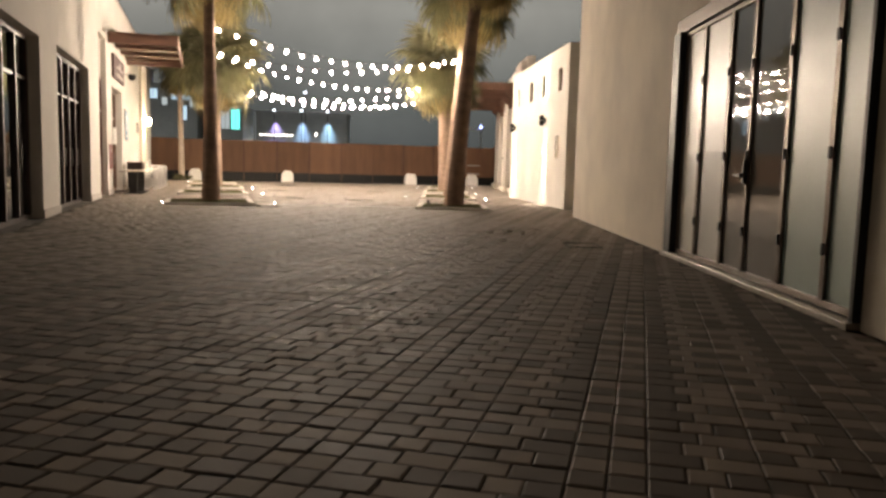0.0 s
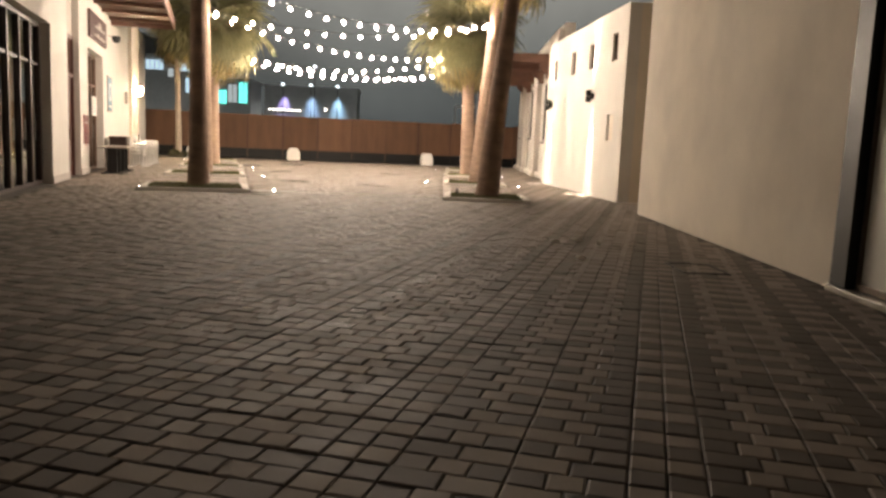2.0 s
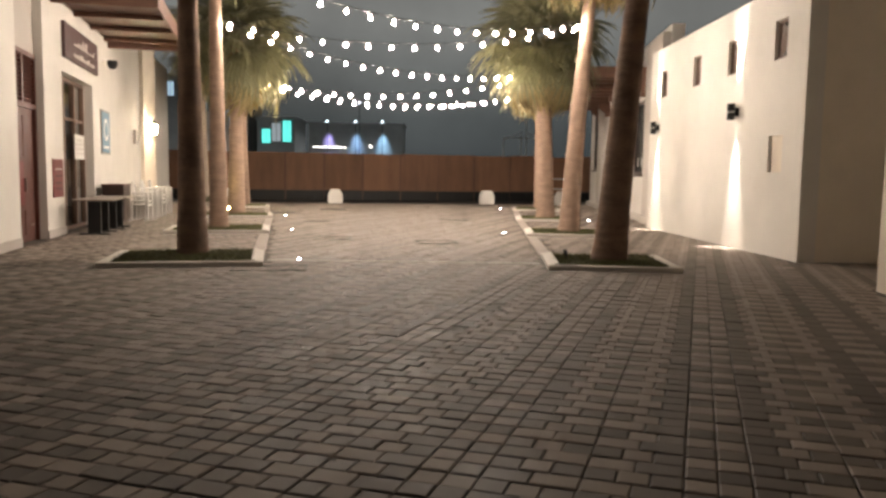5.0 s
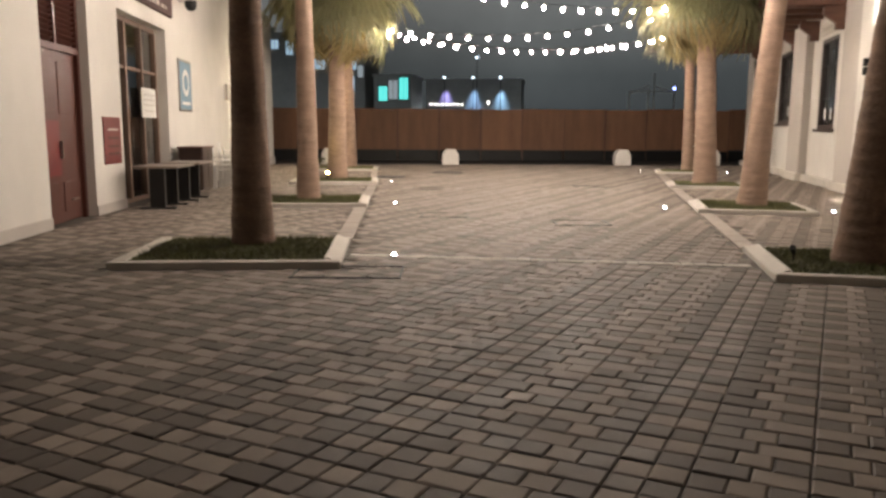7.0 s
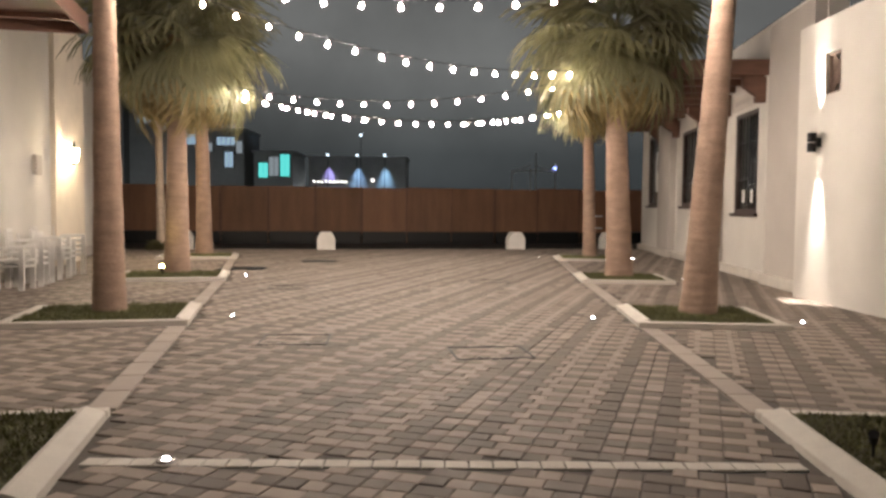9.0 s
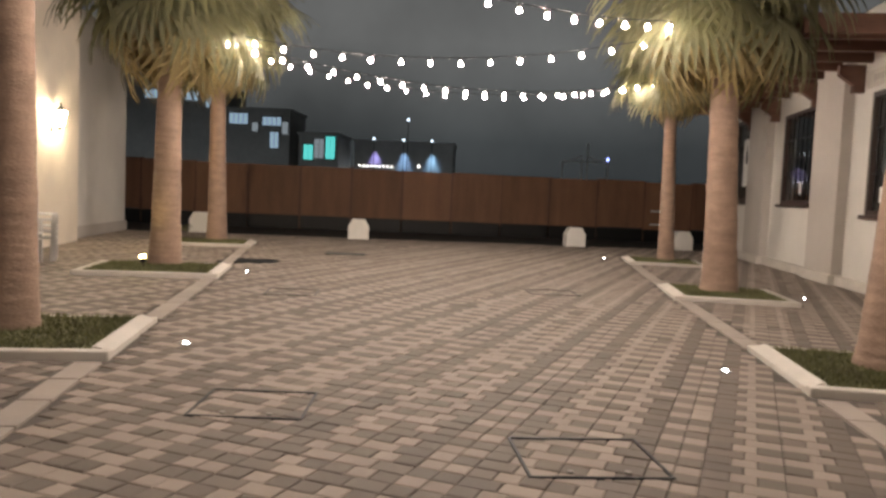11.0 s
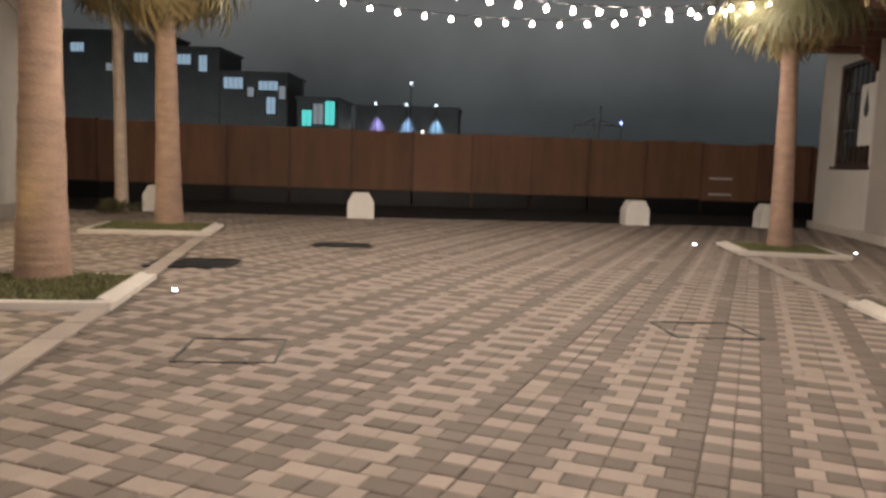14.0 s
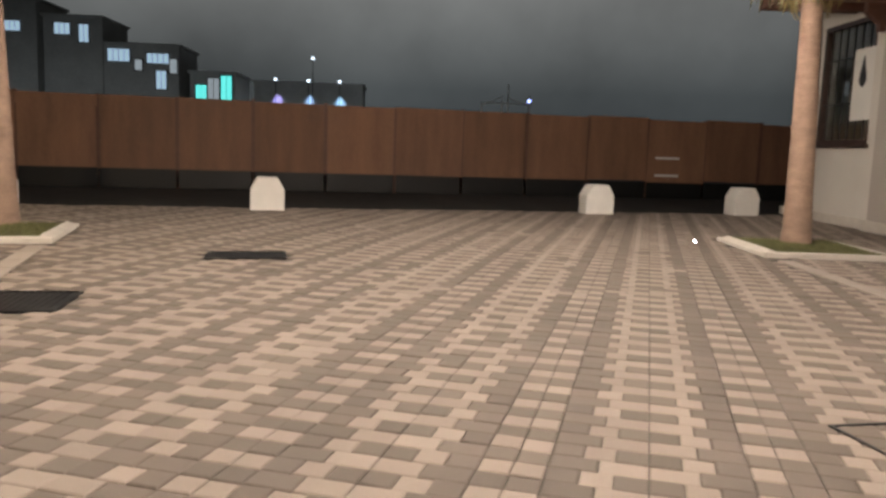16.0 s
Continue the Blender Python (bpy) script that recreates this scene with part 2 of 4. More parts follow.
def thing(name, m, label, category, group="", kind=""):
    ob = new(name)
    ob.empty_display_size = 0.2
    ob.matrix_basis = m
    return tagged(ob, label, category, group, kind)


def solid(name, bm, mat, label, category, m=None, group="", kind="", smooth=False):
    ob = new(name, mesh_of(name, bm, mat, smooth))
    if m:
        ob.matrix_basis = m
    return tagged(ob, label, category, group, kind)


def pierced(s0, s1, z0, z1, thick, holes):
    """A wall in its own frame: s along x, out along -y, z up; holes are (s0, s1, z0, z1)."""
    ss = sorted({s0, s1, *[v for h in holes for v in h[:2]]})
    zs = sorted({z0, z1, *[v for h in holes for v in h[2:]]})
    full = {}
    for i in range(len(ss) - 1):
        for k in range(len(zs) - 1):
            cs, cz = (ss[i] + ss[i + 1]) / 2, (zs[k] + zs[k + 1]) / 2
            full[i, k] = not any(h[0] < cs < h[1] and h[2] < cz < h[3] for h in holes)
    bm = bmesh.new()

    def quad(*pts):
        bm.faces.new([bm.verts.new(p) for p in pts])
    for (i, k), f in full.items():
        if not f:
            continue
        a, b, c, d = ss[i], ss[i + 1], zs[k], zs[k + 1]
        quad((a, 0, c), (b, 0, c), (b, 0, d), (a, 0, d))
        quad((b, thick, c), (a, thick, c), (a, thick, d), (b, thick, d))
        if not full.get((i - 1, k)):
            quad((a, thick, c), (a, 0, c), (a, 0, d), (a, thick, d))
        if not full.get((i + 1, k)):
            quad((b, 0, c), (b, thick, c), (b, thick, d), (b, 0, d))
        if not full.get((i, k - 1)):
            quad((a, thick, c), (b, thick, c), (b, 0, c), (a, 0, c))
        if not full.get((i, k + 1)):
            quad((a, 0, d), (b, 0, d), (b, thick, d), (a, thick, d))
    bmesh.ops.remove_doubles(bm, verts=bm.verts, dist=1e-5)
    return bm


def along(x0, y0, x1, y1):
    """A frame at the first point with x along the line; its -y side is to the right of the way."""
    return pose(x0, y0, 0, 0, 0, math.degrees(math.atan2(y1 - y0, x1 - x0)))


# ---- ground ----
solid("ground", box((-300, -80, -0.5), (300, 420, -0.14)), ASPHALT, "dark bare ground and road beyond the paving", "ground", kind="structure")

PX0, PX1, PY0 = -14.0, 12.0, -24.0


def paved_end(x):
    return 36.35 + 0.187 * x


bm = bmesh.new()
lo = [bm.verts.new(p) for p in ((PX0, PY0, -0.2), (PX1, PY0, -0.2), (PX1, paved_end(PX1), -0.2), (PX0, paved_end(PX0), -0.2))]
hi = [bm.verts.new((v.co.x, v.co.y, -0.012)) for v in lo]
bm.faces.new(reversed(lo))
bm.faces.new(hi)
for i in range(4):
    j = (i + 1) % 4
    bm.faces.new((lo[i], lo[j], hi[j], hi[i]))
pavement = solid("pavement", bm, JOINT, "block paving of light and grey concrete pavers in striped bands", "pavement", kind="structure")

# ---- left building ----
LX, LY = -5.8 + 0.2228 * 31.75, -22.0
TURNED = Matrix.Diagonal((1, -1, 1, 1))
WL = along(-5.8 - 0.2228 * 18.85, 28.6, LX, LY) @ TURNED          # runs toward the start; its -y side faces the court
K = math.hypot(1, 0.2228)


def ws(y):
    """The distance along the left wall from its far corner for a plan y."""
    return (28.6 - y) * K


WL_TOP = 6.4
left_holes = [(ws(3.9), ws(-1.6), 0.0, 3.3), (ws(10.05), ws(5.6), 0.0, 3.4), (ws(13.7), ws(12.0), 0.0, 4.7), (ws(18.05), ws(15.1), 0.0, 3.45),
              (ws(-3.2), ws(-8.5), 0.0, 3.3)]
wall_west = solid("wall_west", pierced(0, ws(LY), 0, WL_TOP, 0.45, left_holes), PLASTER_PALE, "pale plastered shop front wall", "wall", WL, kind="structure")
part("plinth", boxes([((a, -0.02, 0), (b, 0.0, 0.16)) for a, b in ((0.0, ws(18.05)), (ws(15.1), ws(13.7)), (ws(12.0), ws(10.05)), (ws(5.6), ws(3.9)))]),
     PLASTER_GREY, wall_west)
# the shop rooms' shade is put into the colour of floor, wall and ceiling
solid("floor", box((0, 0.45, -0.02), (ws(LY), 5, 0.02)), INSIDE_SHADE, "shop floor behind the glass, coloured near black for unlit shade", "floor", WL, kind="structure")
solid("wall_shop_back", box((0, 5, 0), (ws(LY), 5.2, WL_TOP)), INSIDE_SHADE, "back wall inside the shops, coloured near black for unlit shade", "wall", WL, kind="structure")
solid("ceiling", box((0, 0.45, 4.2), (ws(LY), 5, 4.3)), INSIDE_SHADE, "shop ceiling coloured near black for unlit shade", "ceiling", WL, kind="structure")
solid("roof", box((0, 0.0, WL_TOP), (ws(LY), 5.2, WL_TOP + 0.15)), PLASTER_GREY, "flat roof slab of the shop row", "roof", WL, kind="structure")
# lamp panel and set-back end of the left building
solid("wall_west_pier", box((-0.02, -0.12, 0), (ws(25.55), -0.0, WL_TOP - 0.1)), PLASTER, "cream plastered pier with a wall lantern", "wall", WL, kind="structure")
WL2 = along(-11.35, 34.3, -10.25, 28.7) @ TURNED
wall_west_2 = solid("wall_west_end", box((0, 0, 0), (5.7, 4, WL_TOP - 0.4)), PLASTER_PALE, "plain pale plastered end wall", "wall", WL2, kind="structure")
part("plinth", box((-0.03, -0.06, 0), (5.6, 0, 0.3)), PLASTER_GREY, wall_west_2)


def glazing(name, a, b, top, bays, label, frame_mat=DARKWOOD, set_in=0.22, transom=2.5):
    """Glazed doors across an opening of the left wall."""
    t = thing(name, WL, label, "glazed door", "shop front glazing", "structure")
    n = bays
    w = (b - a) / n
    part("frame", boxes([((a, set_in, top - 0.09), (b, set_in + 0.1, top)), ((a, set_in, 0.0), (b, set_in + 0.1, 0.08))]), frame_mat, t)
    for i in range(n + 1):
        x = min(max(a + i * w, a + 0.05), b - 0.05)
        part("mullion", box((x - 0.05, set_in - 0.02, 0.08), (x + 0.05, set_in + 0.11, top - 0.09), 0.006), frame_mat, t)
    for i in range(n):
        x0, x1 = a + i * w + 0.05, a + (i + 1) * w - 0.05
        part("rail", box((x0, set_in + 0.01, transom), (x1, set_in + 0.09, transom + 0.06)), frame_mat, t)
        part("pane", box((x0 - 0.01, set_in + 0.04, 0.06), (x1 + 0.01, set_in + 0.055, top - 0.08)), GLASS, t)
        part("handle", box((x1 - 0.07, set_in - 0.06, 0.95), (x1 - 0.045, set_in - 0.03, 1.35), 0.005), STEEL, t, "steel pull handle")
    return t


glazing("window_1", ws(3.9), ws(-1.6), 3.3, 6, "dark framed glass shop front, closed and unlit")
glazing("window_2", ws(10.05), ws(5.6), 3.4, 5, "dark framed folding glass doors, closed")
glazing("window_3", ws(-3.2), ws(-8.5), 3.3, 6, "dark framed glass shop front, closed and unlit")
glazing("door_1", ws(18.05), ws(15.1), 3.45, 3, "brown framed glazed cafe entrance with a posted notice", DOORWOOD)


def red_door():
    a, b = ws(13.7), ws(12.0)
    mid = (a + b) / 2
    t = thing("door_2", WL, "red-brown wooden service door with louvres above", "door", kind="structure")
    part("frame", boxes([((a, 0.14, 0), (a + 0.09, 0.26, 3.55)), ((b - 0.09, 0.14, 0), (b, 0.26, 3.55)), ((a + 0.09, 0.14, 3.46), (b - 0.09, 0.26, 3.55)),
                         ((a + 0.09, 0.14, 2.5), (b - 0.09, 0.26, 2.6)), ((mid - 0.04, 0.14, 2.6), (mid + 0.04, 0.26, 3.46))]), REDWOOD, t)
    part("spandrel", box((a, 0.16, 3.55), (b, 0.24, 4.7)), PLASTER_GREY, t, "grey plaster panel above the louvres")
    for x0, x1, y in ((a + 0.09, mid - 0.004, 0.2), (mid + 0.004, b - 0.09, 0.17)):
        leaf = part("leaf", box((x0, y, 0.01), (x1, y + 0.05, 2.5), 0.006), REDWOOD, t)
        for z0, z1 in ((0.15, 0.6), (1.6, 2.35)):
            part("panel", box((x0 + 0.1, y - 0.012, z0), (x1 - 0.1, y + 0.002, z1), 0.004), REDWOOD, leaf)
    part("handle", box((mid + 0.035, 0.11, 0.95), (mid + 0.06, 0.15, 1.2), 0.006), STEEL, t, "steel door handle")
    part("foot_bolt", box((a + 0.25, 0.17, 0.3), (a + 0.5, 0.195, 0.33), 0.005), STEEL, t, "steel foot bolt")
    part("notice_plate", box((mid + 0.02, 0.158, 0.7), (b - 0.04, 0.168, 1.5)), RED, t, "red notice plate")
    slat = mesh_of("slat", bm_box(bmesh.new(), (0, -0.05, -0.007), (mid - a - 0.13, 0.05, 0.007), None), REDWOOD)
    for k in range(11):
        for x in (a + 0.09, mid + 0.04):
            part("slat", slat, None, t, m=pose(x, 0.2, 2.65 + k * 0.077, -35))
    return t


red_door()


def bars(rows, x0, x1, y, h, rng, mat, parent, lift=0.0):
    """Unreadable writing as plain bars, row by row."""
    for z, tall in rows:
        bm = bmesh.new()
        x = x0
        while x < x1 - 0.05:
            w = min(rng.uniform(0.025, 0.11) * h, x1 - x)
            up = tall * rng.uniform(0.4, 1.0)
            bm_box(bm, (x, y - 0.006 - lift, z), (x + w, y - lift, z + 0.035 if rng.random() < 0.35 else z + up))
            x += w + rng.uniform(0.012, 0.05) * h
        part("lettering", bm, mat, parent, "pale raised lettering")


t = thing("shop_sign", WL, "brown sign board with pale lettering over the cafe entrance", "sign")
part("board", box((ws(18.45), -0.07, 3.75), (ws(15.15), -0.0, 4.5), 0.01), SIGN, t)
bars([(3.86, 0.13), (4.12, 0.22)], ws(18.0), ws(15.9), -0.072, 1.6, random.Random(4), LETTER, t)

t = thing("wall_poster", WL, "blue poster with a white round emblem in a thin frame", "poster")
part("frame", box((ws(20.05), -0.025, 1.8), (ws(18.95), 0, 2.96), 0.004), STEEL, t)
part("sheet", box((ws(20.0), -0.029, 1.85), (ws(19.0), -0.026, 2.91)), BLUE, t)
em = part("emblem", lathe([(0.3, 0), (0.3, 0.004)], 28), PAPER, t, "white round emblem", m=pose(ws(19.5), -0.029, 2.45, 90))
part("emblem_centre", lathe([(0.19, 0), (0.19, 0.004)], 24), BLUE, em, m=pose(0, 0, 0.004))
part("caption", box((ws(19.85), -0.034, 1.95), (ws(19.15), -0.03, 2.02)), PAPER, t)

t = thing("wall_notice", WL, "flat red metal notice plate on the plaster pillar", "notice")
part("plate", box((ws(14.93), -0.018, 0.8), (ws(14.12), 0, 1.58), 0.004), RED, t)
for z in (1.36, 1.22, 1.08, 0.96):
    part("text_line", box((ws(14.8), -0.021, z), (ws(14.3), -0.0185, z + 0.03)), LETTER if z > 1.3 else SIGN, t, "line of print")

t = thing("posted_notice", WL, "white paper notice on the entrance glass", "notice")
part("sheet", box((ws(17.7), 0.15, 1.62), (ws(16.75), 0.16, 2.2)), PAPER, t)
for z in (2.06, 1.96, 1.86, 1.74):
    part("text_line", box((ws(17.55), 0.143, z), (ws(16.9), 0.149, z + 0.018)), PLASTER_GREY, t, "grey line of print")

t = thing("dome_camera", WL, "dark security camera on a short wall bracket", "camera")
part("bracket", box((ws(19.36), -0.24, 4.22), (ws(19.28), 0, 4.28), 0.01), PLASTIC, t)
part("dome", lathe([(0.05, -0.2), (0.1, -0.17), (0.13, -0.1), (0.14, -0.02), (0.12, 0.02)], 20), BLACK, t, m=pose(ws(19.32), -0.26, 4.24), smooth=True)

t = thing("meter_box", WL, "small grey box on the plaster wall", "meter box")
part("body", box((ws(24.5), -0.09, 2.25), (ws(24.05), 0, 2.7), 0.012), PLASTER_GREY, t)
part("lid", box((ws(24.46), -0.1, 2.29), (ws(24.09), -0.09, 2.66), 0.003), PLASTER_GREY, t)


def lantern():
    s = ws(26.6)
    t = thing("wall_lantern", WL, "black iron wall lantern, lit warm", "wall lamp")
    part("backplate", box((s - 0.05, -0.15, 2.55), (s + 0.05, -0.12, 2.85), 0.01), BLACK, t)
    part("arm", box((s - 0.015, -0.32, 2.6), (s + 0.015, -0.15, 2.63), 0.005), BLACK, t)
    part("roof", lathe([(0.15, 0), (0.1, 0.06), (0.03, 0.12), (0.015, 0.2)], 6), BLACK, t, m=pose(s, -0.32, 3.02))
    part("base", lathe([(0.03, -0.06), (0.07, 0), (0.07, 0.02)], 6), BLACK, t, m=pose(s, -0.32, 2.68))
    part("glass", lathe([(0.065, 0), (0.12, 0.3)], 6), LANTERN, t, "glowing lantern glass", m=pose(s, -0.32, 2.71))
    for k in range(6):
        a = k * math.pi / 3
        part("bar", box((-0.006, -0.006, 0), (0.006, 0.006, 0.33)), BLACK, t, m=pose(s + 0.1 * math.cos(a), -0.32 + 0.1 * math.sin(a), 2.7))


lantern()


def canopy(m, length, out, z, rafters, label, group):
    """A timber canopy fixed to a wall at y = 0 that stands out along -y."""
    t = thing("timber_canopy", m, label, "canopy", group)
    part("deck", box((0, -out, z + 0.2), (length, 0, z + 0.28)), TIMBER, t)
    part("fascia", box((-0.05, -out - 0.06, z - 0.02), (length + 0.05, -out, z + 0.32), 0.01), TIMBER, t)
    for x in (-0.05, length):
        part("side_board", box((x - 0.05, -out, z - 0.02), (x, 0, z + 0.32), 0.01), TIMBER, t)
    beam = mesh_of("rafter", box((-0.07, -out + 0.02, z + 0.1), (0.07, 0, z + 0.2), 0.008), TIMBER)
    for k in range(rafters):
        part("rafter", beam, None, t, m=pose(0.4 + (length - 0.8) * k / (rafters - 1), 0, 0))
    return t


canopy(WL @ pose(ws(20.1), 0, 0), 5.9, 2.0, 4.72, 4, "stained timber canopy over the cafe entrance", "timber canopies")

# ---- right side: near wall with the folding gate ----
WA = along(5.77 - 0.0806 * 21.7, -22.0, 6.43, 7.89)
KA = math.hypot(1, 0.0806)


def wa(y):
    return (y + 22.0) * KA


FLIP = Matrix.Diagonal((1, -1, 1, 1))


def flipped(bm):
    bmesh.ops.transform(bm, matrix=FLIP, verts=bm.verts)
    bmesh.ops.reverse_faces(bm, faces=bm.faces)
    return bm


# the court lies on the +y side of this frame, so depth is turned over
wall_east = solid("wall_east_near", flipped(pierced(0, wa(7.89), 0, 5.9, 0.4, [(wa(-5.5), wa(-0.35), 0, 3.2)])), PLASTER, "tall cream plastered wall with a folding gate", "wall", WA, kind="structure")
solid("wall_east_return", box((wa(7.49), -5, 0), (wa(7.885), -0.4, 5.9)), PLASTER, "end of the tall plastered wall", "wall", WA, kind="structure")
# added wall, coloured near black for the shade behind the gate
solid("wall_gate_back", box((wa(-6.2), -3.2, 0), (wa(0.2), -3.0, 4)), INSIDE_SHADE, "added near-black wall for the shade behind the folding gate", "wall", WA, kind="structure")


def gate():
    t = thing("folding_gate", WA @ pose(0, 0.13, 0), "bronze framed folding gate of frosted glass panels", "gate")
    y0, y1 = wa(-5.5), wa(-0.35)
    part("head", box((y0, -0.3, 3.02), (y1, -0.1, 3.2), 0.008), BRONZE, t)
    part("track", box((y0, -0.3, 0.0), (y1, -0.02, 0.06), 0.008), STEEL, t, "worn steel floor track")
    part("jamb", box((y1 - 0.3, -0.3, 0.06), (y1, -0.06, 3.02), 0.01), BLACK, t, "black folded end jamb")
    part("jamb", box((y0, -0.3, 0.06), (y0 + 0.06, -0.06, 3.02), 0.01), BLACK, t)
    cuts = [-5.42, -4.82, -3.94, -3.03, -2.35, -1.43, -0.68]
    for i, (a, b) in enumerate(zip(cuts, cuts[1:])):
        a, b = wa(a), wa(b)
        leaf = part("panel", boxes([((a, -0.22, 0.07), (a + 0.04, -0.14, 3.0)), ((b - 0.04, -0.22, 0.07), (b, -0.14, 3.0)),
                                    ((a + 0.04, -0.22, 0.07), (b - 0.04, -0.14, 0.13)), ((a + 0.04, -0.22, 2.95), (b - 0.04, -0.14, 3.0))], 0.004), BRONZE, t)
        part("pane", box((a + 0.035, -0.19, 0.12), (b - 0.035, -0.17, 2.96)), FROST_TEAL_LIT if i < 2 else (SMOKED if i < 4 else FROST), leaf)
        for z in (0.5, 1.3, 2.25):
            part("hinge", box((a - 0.018, -0.14, z), (a + 0.018, -0.12, z + 0.1), 0.004), BLACK, leaf)
    lever = part("handle", box((wa(-3.04), -0.1, 1.12), (wa(-2.86), -0.07, 1.16), 0.006), BLACK, t, "black lever handle")
    part("lock_plate", box((wa(-3.055), -0.14, 1.05), (wa(-3.005), -0.1, 1.3), 0.004), BLACK, lever)


gate()

# ---- right side: low white building with lattice windows ----
WB = along(6.96, 11.2, 6.8, 20.0)


def wb(y):
    return y - 11.2


bhole = [(wb(y) - 0.24, wb(y) + 0.24, 3.48, 4.16) for y in (12.2, 14.35, 16.4, 18.85)] + [(wb(11.95), wb(12.5), 1.5, 2.15)]
WB_TOP = 4.75
wall_b = solid("wall_east_low", flipped(pierced(0, 8.8, 0, WB_TOP, 0.3, bhole)), PLASTER_PALE, "low white plastered building front", "wall", WB, kind="structure")
part("end", box((0, -5, 0), (0.3, -0.3, WB_TOP)), PLASTER, wall_b)
part("end", box((8.5, -5, 0), (8.8, -0.3, WB_TOP)), PLASTER, wall_b)
part("roof", box((0.3, -5, WB_TOP - 0.5), (8.5, -0.3, WB_TOP - 0.4)), PLASTER_GREY, wall_b)
part("niche_back", box((wb(11.9), -0.2, 1.45), (wb(12.55), -0.06, 2.2)), PLASTER, wall_b)


def lattice(y):
    t = thing("lattice_window", WB @ pose(wb(y), -0.06, 3.82), "dark wooden lattice screen in a small square opening", "window", "lattice windows", "structure")
    part("frame", boxes([((-0.24, -0.06, -0.34), (-0.2, 0, 0.34)), ((0.2, -0.06, -0.34), (0.24, 0, 0.34)), ((-0.2, -0.06, 0.3), (0.2, 0, 0.34)), ((-0.2, -0.06, -0.34), (0.2, 0, -0.3))]), LATTICE, t)
    # near-black sheet in place of the shade behind the slats
    part("backing", box((-0.24, -0.2, -0.34), (0.24, -0.18, 0.34)), INSIDE_SHADE, t)
    for k in range(5):
        z = -0.24 + 0.12 * k
        for s in (-1, 1):
            part("slat", box((-0.27, -0.045, -0.018), (0.27, -0.03, 0.018)), LATTICE, t, m=pose(0, 0.004 * s, z * 0.62, 0, 42 * s))


for y in (12.2, 14.35, 16.4, 18.85):
    lattice(y)


def sconce(y):
    t = thing("wall_sconce", WB @ pose(wb(y), 0, 2.7), "dark metal up and down wall light, lit", "wall lamp", "up and down lights")
    part("bracket", box((-0.06, 0, -0.08), (0.06, 0.06, 0.08), 0.006), BLACK, t)
    for s in (-1, 1):
        can = part("shade", lathe([(0.07, 0), (0.075, 0.01), (0.075, 0.15), (0.062, 0.15), (0.06, 0.1)], 20), BLACK, t, m=pose(0, 0.14, 0.01 * s, 0 if s > 0 else 180))
        part("lens", lathe([(0.058, 0.1), (0.058, 0.11)], 20), SPOTGLASS, can, "glowing lens")
    for s in (-1, 1):
        at = WB @ pose(wb(y), 0.13, 2.7 + 0.19 * s)
        lamp("sconce_light", "SPOT", at @ pose(0, 0, 0, 180 + 2 if s > 0 else -2), 900 if s < 0 else 850, (1.0, 0.92, 0.82), 0.02, 34, 1.0)


for y in (13.96, 19.2):
    sconce(y)

# ---- right side: pilastered building with barred windows ----
WC = along(7.68 - 0.078 * 4.4, 20.1, 7.68 + 0.078 * 13.7, 38.2)


def wc(y):
    return (y - 20.1) * math.hypot(1, 0.078)


WC_TOP = 5.6
c_win = [(23.75, 25.5, 1.5, 3.9), (28.75, 31.2, 1.7, 4.05), (34.6, 36.9, 1.75, 4.4)]
wall_c = solid("wall_east_far", flipped(pierced(0, wc(38.2), 0, WC_TOP, 0.35, [(wc(a), wc(b), c, d) for a, b, c, d in c_win])), PLASTER_PALE, "white plastered building front with grey pilasters", "wall", WC, kind="structure")
part("end", box((wc(38.2) - 0.35, -5, 0), (wc(38.2), -0.35, WC_TOP)), PLASTER, wall_c)
# the inner wall's colour carries the shade behind the barred windows
part("inner_wall", box((0, -2.2, 0), (wc(37.8), -2.0, WC_TOP)), INSIDE_SHADE, wall_c)
for a, b in ((20.15, 22.5), (26.4, 28.1), (32.0, 33.9)):
    part("pilaster", box((wc(a), 0, 0), (wc(b), 0.22, 4.9 if a > 21 else WC_TOP - 0.2), 0.012), PLASTER_GREY, wall_c, "grey plaster pilaster")
    part("pilaster_foot", box((wc(a) - 0.06, 0, 0), (wc(b) + 0.06, 0.3, 0.22), 0.02), KERB, wall_c)
part("ledge", boxes([((wc(a), 0, 0), (wc(b), 0.16, 0.2)) for a, b in ((22.56, 26.34), (28.16, 31.94), (33.96, 38.2))], 0.015), KERB, wall_c)


